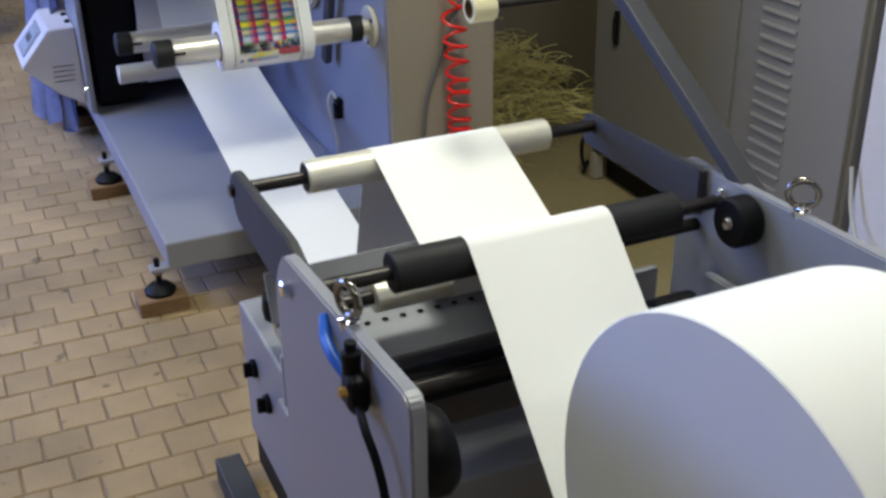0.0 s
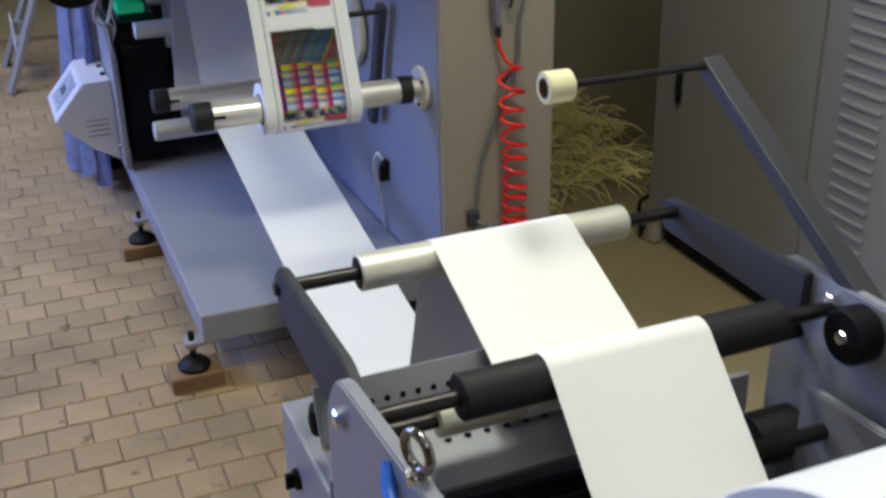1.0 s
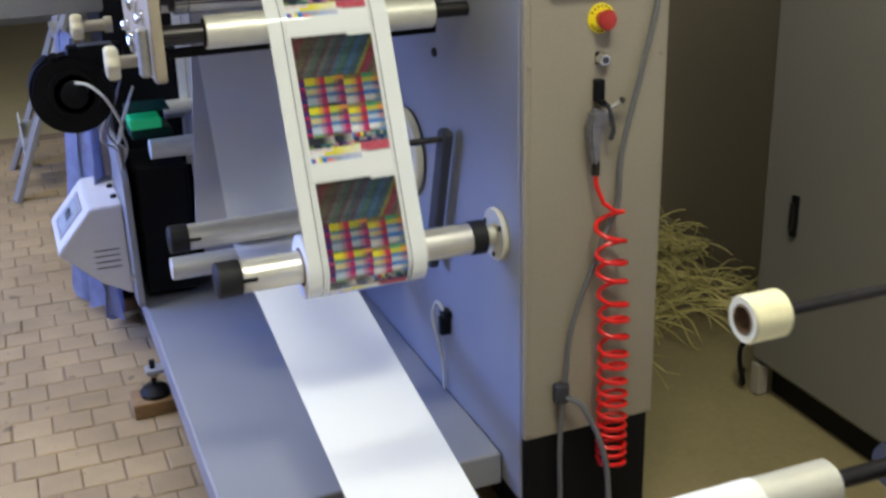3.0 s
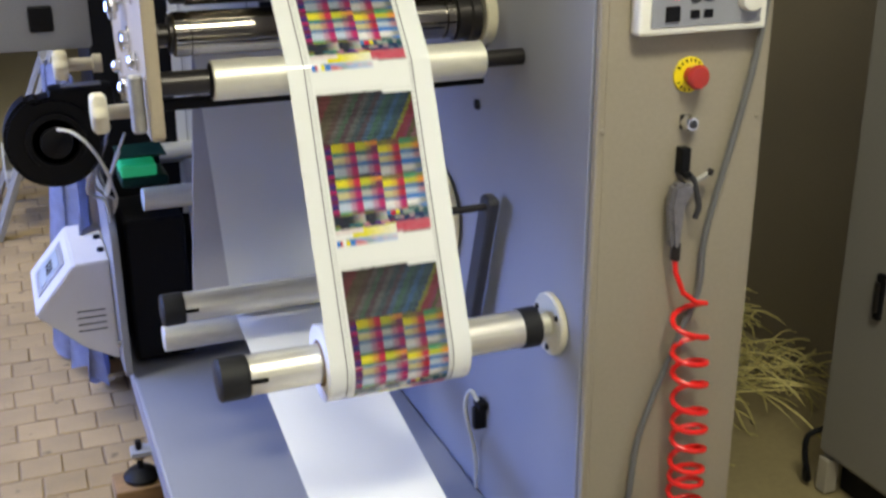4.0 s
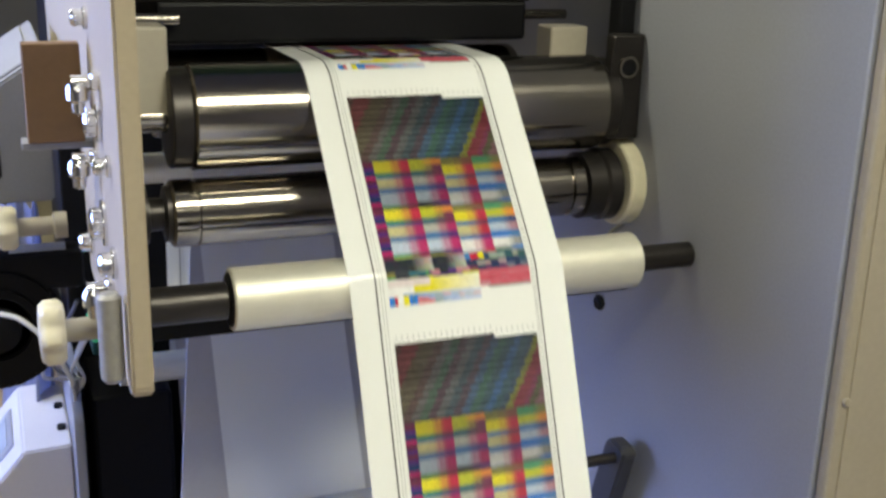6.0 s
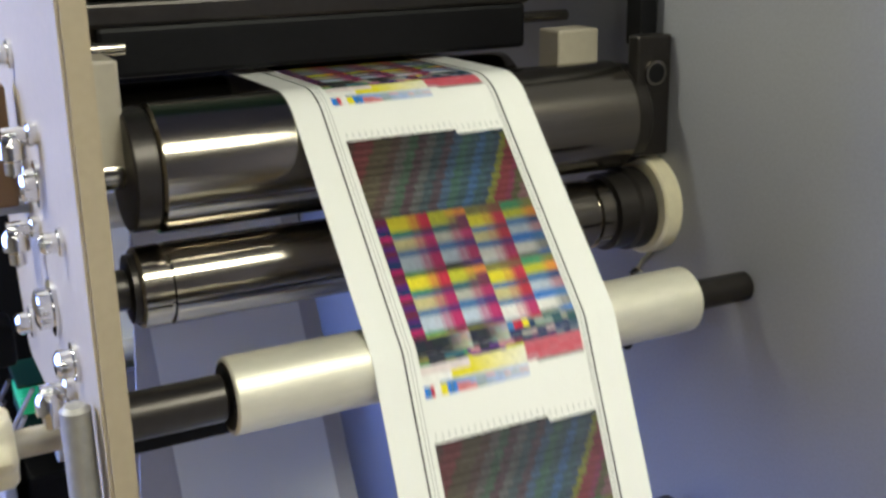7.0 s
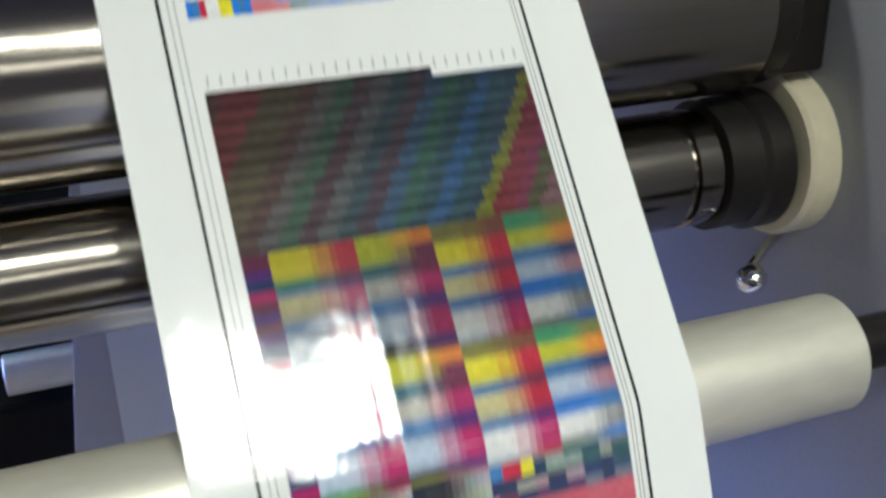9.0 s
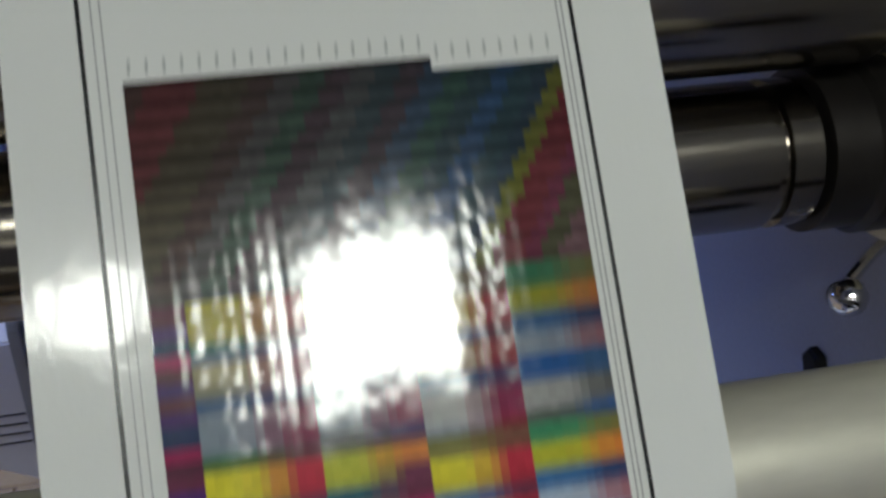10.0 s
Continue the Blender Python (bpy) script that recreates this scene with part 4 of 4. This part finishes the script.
ROUND = FEED + WIND[:40]
W = XR - XL
pweb = thing("printed_web", "glossy white label web with rows of colourful printed test labels", "printed web")
part("base_paper", strip(ROUND, XL, XR, 0.0008, 2), M_GLOSS, pweb, smooth=True)
for fx, wd, mm in ((0.114, 0.0018, M_LINE), (0.865, 0.0018, M_LINE), (0.133, 0.0006, M_GREYLINE), (0.146, 0.0006, M_GREYLINE), (0.842, 0.0006, M_GREYLINE), (0.850, 0.0006, M_GREYLINE)):
    part("margin_line", strip(shifted(ROUND, 0.0007), XL + fx * W - wd / 2, XL + fx * W + wd / 2, 0.0002), mm, pweb)
proll = thing("rewound_roll", "small rewound roll of printed labels on the shaft", "label roll")
part("wound_paper", ring_rod(XL, XR, SHA[0], SHA[1], 0.0696, 0.042, 0.0015, 64), M_PAPER, proll, smooth=True)
part("core", ring_rod(XL - 0.002, XR + 0.002, SHA[0], SHA[1], 0.0425, 0.0375), M_CARD, proll, smooth=True)

PITCH, SPEED, PLEN, ROWS, COLS, SUB = 0.3097, 0.3208, 0.268, 20, 52, 5
PX0, PX1 = XL + 0.167 * W, XL + 0.832 * W
rng = random.Random(5)
PAL = {"yellow": (0.76, 0.68, 0.03), "red": (0.55, 0.03, 0.06), "magenta": (0.5, 0.03, 0.15), "blue": (0.06, 0.2, 0.46), "cyan": (0.14, 0.42, 0.58), "green": (0.05, 0.28, 0.13), "pale": (0.5, 0.5, 0.44), "white": (0.8, 0.8, 0.77), "dark": (0.03, 0.035, 0.045), "teal": (0.03, 0.13, 0.17), "maroon": (0.17, 0.035, 0.08), "olive": (0.2, 0.19, 0.05), "brown": (0.2, 0.08, 0.05), "grey": (0.25, 0.26, 0.25), "orange": (0.75, 0.25, 0.04), "navy": (0.025, 0.05, 0.16), "purple": (0.10, 0.03, 0.2), "lime": (0.5, 0.52, 0.03), "straw": (0.66, 0.6, 0.3), "ice": (0.5, 0.6, 0.72), "cobalt": (0.03, 0.2, 0.66), "pink": (0.5, 0.22, 0.26)}


def blend(a, b, t):
    return tuple(PAL[a][i] * (1 - t) + PAL[b][i] * t for i in range(3))


# rows of the colour blocks, column by column: start in the block, colour at the column's left, colour at its right
BLOCKS = (
    ((0.0, "yellow", "red"), (0.24, "green", "maroon"), (0.31, "blue", "purple"), (0.37, "straw", "magenta"), (0.56, "blue", "purple"), (0.67, "ice", "magenta"), (0.92, "green", "maroon")),
    ((0.0, "lime", "orange"), (0.12, "lime", "maroon"), (0.23, "teal", "maroon"), (0.36, "pale", "magenta"), (0.53, "blue", "purple"), (0.67, "ice", "magenta"), (0.9, "dark", "purple")),
    ((0.0, "olive", "brown"), (0.16, "yellow", "red"), (0.36, "blue", "maroon"), (0.46, "straw", "red"), (0.64, "blue", "purple"), (0.74, "white", "magenta"), (0.95, "ice", "red")),
    ((0.0, "green", "olive"), (0.16, "lime", "orange"), (0.31, "blue", "navy"), (0.44, "ice", "pink"), (0.6, "cobalt", "blue"), (0.76, "white", "grey"), (0.93, "grey", "cobalt")),
)
DIAGONALS = ("brown", "red", "red", "olive", "olive", "brown", "grey", "green", "maroon", "grey", "teal", "maroon", "blue", "green", "teal", "cobalt", "teal", "navy", "blue", "navy")


def dark_part(u, v):
    """Hatched diagonal stripes of the upper part."""
    row = int(v / 0.0142)
    vv = row * 0.0142
    hatch = 1.25 if row % 2 else 0.65
    edge = 1.01 - 0.93 * vv
    if u > edge:
        k = (u - edge) / 0.3 + 0.02
        tone = "lime" if k < 0.17 else "red" if k < 0.42 else "magenta" if k < 0.55 else "olive" if k < 0.72 else "pink"
        d = (0.2 + 0.8 * v) * (1.12 if row % 2 else 0.75)
        return tuple(min(1, d * (0.55 * PAL[tone][i] + 0.06)) for i in range(3))
    k = u + 0.93 * vv
    tone = DIAGONALS[int(k * 17.5) % len(DIAGONALS)]
    d = (0.17 + 1.1 * v) * hatch
    ground = blend("brown", "teal", min(1, k * 1.1))
    return tuple(min(1, d * (0.36 * PAL[tone][i] + 0.4 * ground[i] + 0.055) + 0.004) for i in range(3))


def block_part(u, w):
    """Two blocks of colour rows, the upper one in deeper shades."""
    band = w / 0.2325
    upper = band < 1
    f = band % 1
    if u < 0.085:
        k = int(f * 11)
        q = PAL[("maroon", "purple", "navy", "magenta", "maroon", "purple")[k % 6]]
        return tuple((0.6 if upper else 0.85) * x for x in q)
    ci = min(3, int((u - 0.085) / 0.235))
    cu = (u - 0.085) / 0.235 - ci
    rows = BLOCKS[ci]
    k = max(i for i, r in enumerate(rows) if f >= r[0])
    end = rows[k + 1][0] if k + 1 < len(rows) else 1.0
    nxt = rows[(k + 1) % len(rows)]
    t = min(1, max(0, (int(cu * 9) / 9 - 0.3) / 0.42))
    s = 0.55 * min(1, max(0, (f - end + 0.06) / 0.06))
    q0, q1 = blend(rows[k][1], rows[k][2], t), blend(nxt[1], nxt[2], t)
    g = 0.47 if upper else 0.9
    if int(w * 210) % 2:
        g *= 0.88
    return tuple(min(1, g * (q0[i] * (1 - s) + q1[i] * s) + 0.012) for i in range(3))


def foot_part(u, v):
    """Grey cells, the yellow bar and the row of small squares under the blocks."""
    ci = min(3, int(max(0, u - 0.085) / 0.235))
    cell = random.Random(int(u * 19) * 31 + int(v * 64) * 7)
    if v < 0.872:
        cu = (u - 0.085) / 0.235 - ci
        if ci == 2 and v < 0.848 and cu < 0.6:
            return PAL[("blue", "red", "yellow")[int(max(0, cu) * 5) % 3]]
        base = blend("dark", "pale", max(0.0, min(0.8, (cu - 0.45) * 1.5))) if ci < 2 else blend("dark", cell.choice(("grey", "teal", "navy", "pale")), 0.55)
        return tuple(min(1, x * (0.8 + 0.4 * cell.random())) for x in base)
    if v < 0.905:
        if u > 0.64:
            return blend("navy", cell.choice(("grey", "maroon", "dark")), 0.5) if v < 0.89 else blend("red", "pink", 0.4)
        if u < 0.28:
            return PAL[cell.choice(("green", "teal", "dark", "ice", "olive"))]
        return PAL[cell.choice(("purple", "red", "orange", "maroon", "lime", "dark", "pink"))]
    if v < 0.955:
        if u > 0.64:
            return blend("red", "pink", 0.2 + 0.3 * cell.random()) if u > 0.72 or v < 0.94 else PAL["pink"]
        if v < 0.925:
            return blend("white", "pink", 0.3) if u < 0.28 else blend("yellow", "white", min(0.85, (u - 0.28) * 2.2))
        return PAL["white"] if u < 0.17 else blend("yellow", "white", min(0.9, max(0, u - 0.3) * 2.6))
    if u < 0.64:
        if v > 0.968:
            if u < 0.2:
                return PAL[("cobalt", "blue", "red", "white", "yellow", "yellow", "cobalt", "blue", "cobalt")[int(u * 45) % 9]]
            return blend(cell.choice(("cobalt", "blue", "teal", "red", "cobalt")), "white", min(0.8, u))
        return PAL["white"] if u < 0.1 else blend("blue", "white", min(0.85, 0.2 + u))
    return PAL["grey"] if u > 0.7 and v < 0.968 else None


def ink_at(u, v):
    """Colour of the printed label at u across and v down, or None for bare paper."""
    if v < 0.016 and u > 0.70:
        return None
    if v < 0.335:
        return dark_part(u, v)
    if v < 0.80:
        return block_part(u, v - 0.335)
    return foot_part(u, 0.82 + 0.9 * (v - 0.80))


STRIPS = []
for i in range(ROWS):
    verts, faces, cols = [], [], []
    h = PLEN / ROWS
    for j in range(SUB):
        v = (i + (j + 0.5) / SUB) / ROWS
        for c in range(COLS):
            q = ink_at((c + 0.5) / COLS, v)
            if q is None:
                continue
            xa, xb = PX0 + (PX1 - PX0) * c / COLS, PX0 + (PX1 - PX0) * (c + 1) / COLS
            ya, yb = h / 2 - h * j / SUB, h / 2 - h * (j + 1) / SUB
            n = len(verts)
            verts += [(xa, yb, 0), (xb, yb, 0), (xb, ya, 0), (xa, ya, 0)]
            faces.append((n, n + 1, n + 2, n + 3))
            g = 0.9 + 0.2 * rng.random()
            cols.append([min(1, x * g) for x in q])
    if i == 0:
        # a faint comb of ticks above the dark edge
        for c in range(26):
            xa, n = PX0 + (PX1 - PX0) * (c + 0.3) / 26, len(verts)
            y0 = h / 2 + (0.003 if c < 18 else -0.001)
            verts += [(xa, y0, 0), (xa + 0.0012, y0, 0), (xa + 0.0016, y0 + 0.006, 0), (xa + 0.0004, y0 + 0.006, 0)]
            faces.append((n, n + 1, n + 2, n + 3))
            cols.append([0.5, 0.52, 0.5])
    me = bpy.data.meshes.new("label_strip")
    me.from_pydata(verts, [], faces)
    at = me.attributes.new("ink", "FLOAT_COLOR", "FACE")
    at.data.foreach_set("color", [x for q in cols for x in (*q, 1)])
    me.materials.append(M_INK)
    STRIPS.append(me)

# length at which a label's dark edge stands at 4.5 s
iz = [k for k in range(len(FEED)) if FEED[k][0] < 0.30 and FEED[k][1] > 0.82]
S_REF = -0.024 + float(np.interp(-1.08, [-FEED[k][1] for k in iz], [ARC[k] for k in iz]))
S_G = float(ARC[min(range(len(FEED)), key=lambda k: math.hypot(FEED[k][0] - 0.8, FEED[k][1] - 1.515))])
S_END = float(ARC[len(FEED) - 1]) + 0.30
MOVING = []
k0, k1 = math.floor((S_G - S_REF - SPEED * 5.5) / PITCH) - 1, math.ceil((S_END - S_REF + SPEED * 4.5) / PITCH) + 1
for k in range(k0, k1):
    for i, me in enumerate(STRIPS):
        s45 = S_REF + k * PITCH + (i + 0.5) / ROWS * PLEN
        if s45 + SPEED * 5.5 < S_G or s45 - SPEED * 4.5 > S_END:
            continue
        ob = new("label_strip", me)
        ob.parent = pweb
        MOVING.append((ob, s45))

# ---- cabinet, straw, ladder and loose things ----
cab = thing("electrical_cabinet", "tall taupe steel electrical cabinet with louvres", "cabinet")
part("body", box(1.01, 1.44, -0.84, 0.46, 0.10, 2.0, 0.006), M_CABINET, cab)
part("door", box(0.992, 1.01, -0.335, 0.45, 0.12, 1.98, 0.004), M_CABINET, cab)
lv = part("louvre_panel", box(0.992, 1.01, -0.83, -0.345, 0.12, 1.98, 0.004), M_CABINET, cab)
for i in range(38):
    z = 0.30 + 0.04 * i
    part("louvre", box(-0.008, 0.0, -0.075, 0.075, -0.006, 0.006, 0.003, Matrix.Translation((0.992, -0.52, z)) @ pose(0, 0, 0, 0, 25, 0)), M_CABINET, lv)
lt = part("latch", box(0.978, 0.992, 0.295, 0.318, 0.56, 0.68, 0.004), M_BLACK, cab, "black door latch")
part("latch_handle", box(0.97, 0.98, 0.30, 0.313, 0.58, 0.66, 0.003), M_BLACKOX, lt)
part("plinth", box(1.05, 1.42, -0.80, 0.42, 0.0, 0.10, 0.003), M_BLACK, cab, "dark plinth")
part("corner_foot", box(0.992, 1.03, 0.41, 0.45, 0.0, 0.10, 0.004), M_CREAM, cab, "pale corner foot")
tagged(part("floor_cable", tube(smooth_line([(1.0, -0.86, 0.52), (0.985, -0.9, 0.4), (0.97, -0.98, 0.3), (0.96, -1.1, 0.2), (0.95, -1.3, 0.1), (0.94, -1.6, 0.012), (0.9, -2.2, 0.008)]), 0.006), M_PCABLE, None, smooth=True), "pale cable hanging by the wall", "cable")
tagged(part("dark_hose", tube(smooth_line([(1.03, 0.48, 0.16), (0.985, 0.49, 0.14), (0.972, 0.48, 0.09), (0.975, 0.46, 0.03), (0.99, 0.49, 0.009), (1.05, 0.56, 0.008)]), 0.008), M_BLACK, None, smooth=True), "black hose by the cabinet foot", "hose")


def straw():
    rs = random.Random(11)
    bm = bmesh.new()

    def strand(p, L, a, el, curl, w):
        d = Vector((math.cos(a) * math.cos(el), math.sin(a) * math.cos(el), math.sin(el)))
        side = Vector((-d.y, d.x, 0.0)) if abs(d.z) < 0.95 else Vector((1, 0, 0))
        side.normalize()
        up = d.cross(side)
        ring, q, n = [], Vector(p), 6
        for k in range(n + 1):
            q = q + d * (L / n)
            d = (d + side * curl + Vector((0, 0, -0.10 * k * L / 0.3))).normalized()
            c = Vector((q.x, q.y, max(q.z, 0.006)))
            s = d.orthogonal().normalized() * w
            ring.append([bm.verts.new(c + s), bm.verts.new(c + up * 0.0012), bm.verts.new(c - s), bm.verts.new(c - up * 0.0012)])
        for r0, r1 in zip(ring, ring[1:]):
            for j in range(4):
                bm.faces.new((r0[j], r0[(j + 1) % 4], r1[(j + 1) % 4], r1[j]))

    for i in range(1100):
        u, w = rs.random(), rs.random()
        x, y = 0.60 + 0.74 * u, 0.93 + 0.85 * w
        top = max(0.02, 0.24 * (1 - abs(u - 0.5) * 1.0) * min(1, w * 2.2 + 0.15))
        z = 0.008 + top * rs.random() ** 0.6
        strand((x, y, z), rs.uniform(0.08, 0.26), rs.uniform(0, 6.28), rs.uniform(-0.2, 0.8), rs.uniform(-0.22, 0.22), rs.uniform(0.0016, 0.004))
    for i in range(26):
        strand((rs.uniform(0.66, 1.15), rs.uniform(0.82, 1.02), rs.uniform(0.03, 0.16)), rs.uniform(0.2, 0.42), rs.uniform(-2.6, -0.5), rs.uniform(0.0, 0.6), rs.uniform(-0.45, 0.45), rs.uniform(0.0025, 0.0045))
    return bm


tagged(part("straw_heap", straw(), M_STRAW), "heap of dry yellowish straw on the floor by the wall", "straw", kind="stuff")

lad = thing("step_ladder", "worn aluminium step ladder standing open", "ladder")
for y0, y1 in ((3.46, 3.60), (4.05, 3.91)):
    part("rail", beam((-1.05, y0, 0), (-0.60, y1, 1.08), 0.06, 0.028), M_WORN, lad)
    part("rear_rail", beam((-0.12, y0 + 0.03, 0), (-0.56, y1, 1.08), 0.045, 0.022), M_WORN, lad)
for i in range(4):
    f = (0.26 + 0.25 * i) / 1.08
    part("tread", box(-0.035, 0.035, 3.47 + 0.14 * f, 4.04 - 0.14 * f, -0.012, 0.012, 0.003, Matrix.Translation((-1.05 + 0.45 * f, 0, 1.08 * f))), M_WORN, lad)
part("top_cap", box(-0.64, -0.52, 3.57, 3.94, 1.07, 1.1, 0.006), M_WORN, lad)
part("side_plate", box(-0.985, -0.975, 3.62, 3.9, 0.14, 0.34, 0.004), M_PCABLE, lad, "pale plate between the rails")


def film_drape():
    """A crumpled plastic film hanging beside the machine, with thickness."""
    bm = bmesh.new()
    n, m = 26, 18
    g = []
    for i in range(n):
        row = []
        for j in range(m):
            u, v = i / (n - 1), j / (m - 1)
            x = -0.74 - 0.05 * math.sin(u * 17 + 2 * v) * (0.3 + 0.7 * (1 - v)) - 0.12 * u * (1 - 0.4 * v)
            y = 1.75 + 0.42 * u + 0.02 * math.sin(u * 31 + v * 6)
            z = 0.03 + 0.98 * v + 0.02 * math.sin(u * 23)
            row.append(bm.verts.new((x, y, z)))
        g.append(row)
    for i in range(n - 1):
        for j in range(m - 1):
            bm.faces.new((g[i][j], g[i + 1][j], g[i + 1][j + 1], g[i][j + 1]))
    bmesh.ops.solidify(bm, geom=bm.faces[:], thickness=0.003)
    return bm


tagged(part("plastic_film", film_drape(), M_FILM, None, smooth=True), "crumpled bluish plastic film hanging beside the machine", "plastic film")

# ---- brick paving ----
pave = tagged(part("pavement", box(-3.6, 0.0, -6.0, 4.75, -0.02, -0.004, 0), M_JOINT), "tan clay brick paving in running bond", "paving", kind="structure")
BX, BY, GAP = 0.116, 0.114, 0.0045


def brick_mesh(seed):
    rs = random.Random(seed)
    hx, hy, c = (BX - GAP) / 2, (BY - GAP) / 2, 0.003
    v, top = [], 0.0
    for zz, k in ((-0.012, 0.0), (-0.0035, 0.0), (0.0, c)):
        for sx, sy in ((-1, -1), (1, -1), (1, 1), (-1, 1)):
            v.append((sx * (hx - k) + rs.uniform(-0.0012, 0.0012), sy * (hy - k) + rs.uniform(-0.0012, 0.0012), zz + (rs.uniform(-0.0008, 0.0008) if zz == 0 else 0)))
    f = [(8, 9, 10, 11)]
    for a in (0, 4):
        for j in range(4):
            f.append((a + j, a + (j + 1) % 4, a + 4 + (j + 1) % 4, a + 4 + j))
    return v, f


BR = []
for k in range(6):
    me = bpy.data.meshes.new("brick")
    me.from_pydata(*[brick_mesh(k)[0], [], brick_mesh(k)[1]])
    me.materials.append(M_BRICK)
    BR.append(me)
rb = random.Random(3)
allv, allf, near = [], [], []
for row in range(-52, 41):
    for col in range(-30, 0):
        x = BX * (col + (0.5 if row % 2 else 0.0)) - 0.044 + rb.uniform(-0.0015, 0.0015)
        y = BY * row - 0.004 + rb.uniform(-0.0015, 0.0015)
        if x > -0.06:
            continue
        z = rb.uniform(-0.0018, 0.0012)
        if -1.36 < x < -0.66 and -1.0 < y < 3.6:
            near.append((x, y, z))
        else:
            v, f = brick_mesh(rb.randrange(6))
            n = len(allv)
            allv += [(a + x, b + y, c + z) for a, b, c in v]
            allf += [tuple(i + n for i in q) for q in f]
near.sort(key=lambda p: abs(p[0] + 0.95) + 0.2 * abs(p[1] - 0.8))
for p in near[300:]:
    v, f = brick_mesh(rb.randrange(6))
    n = len(allv)
    allv += [(a + p[0], b + p[1], c + p[2]) for a, b, c in v]
    allf += [tuple(i + n for i in q) for q in f]
for x, y, z in near[:300]:
    ob = new("brick", BR[rb.randrange(6)])
    ob.location, ob.rotation_euler = (x, y, z), (0, 0, rb.uniform(-0.01, 0.01))
    ob.parent = pave
me = bpy.data.meshes.new("bricks")
me.from_pydata(allv, [], allf)
me.materials.append(M_BRICK_J)
ob = new("bricks", me)
ob.parent = pave
ob["kind"] = "stuff"


def motions():
    for ob, s45 in MOVING:
        rows, last = [], -9.0
        for k in range(101):
            t = k / 10
            s = s45 + SPEED * (t - 4.5)
            busy = S_G - 0.08 < s < S_END + 0.05
            if busy or k in (0, 100) or t - last > 0.45:
                y, z, a = on_line(s, 0.00075)
                rows.append((t, pose(0, y, z, a)))
                last = t
        walk(ob, rows)


motions()
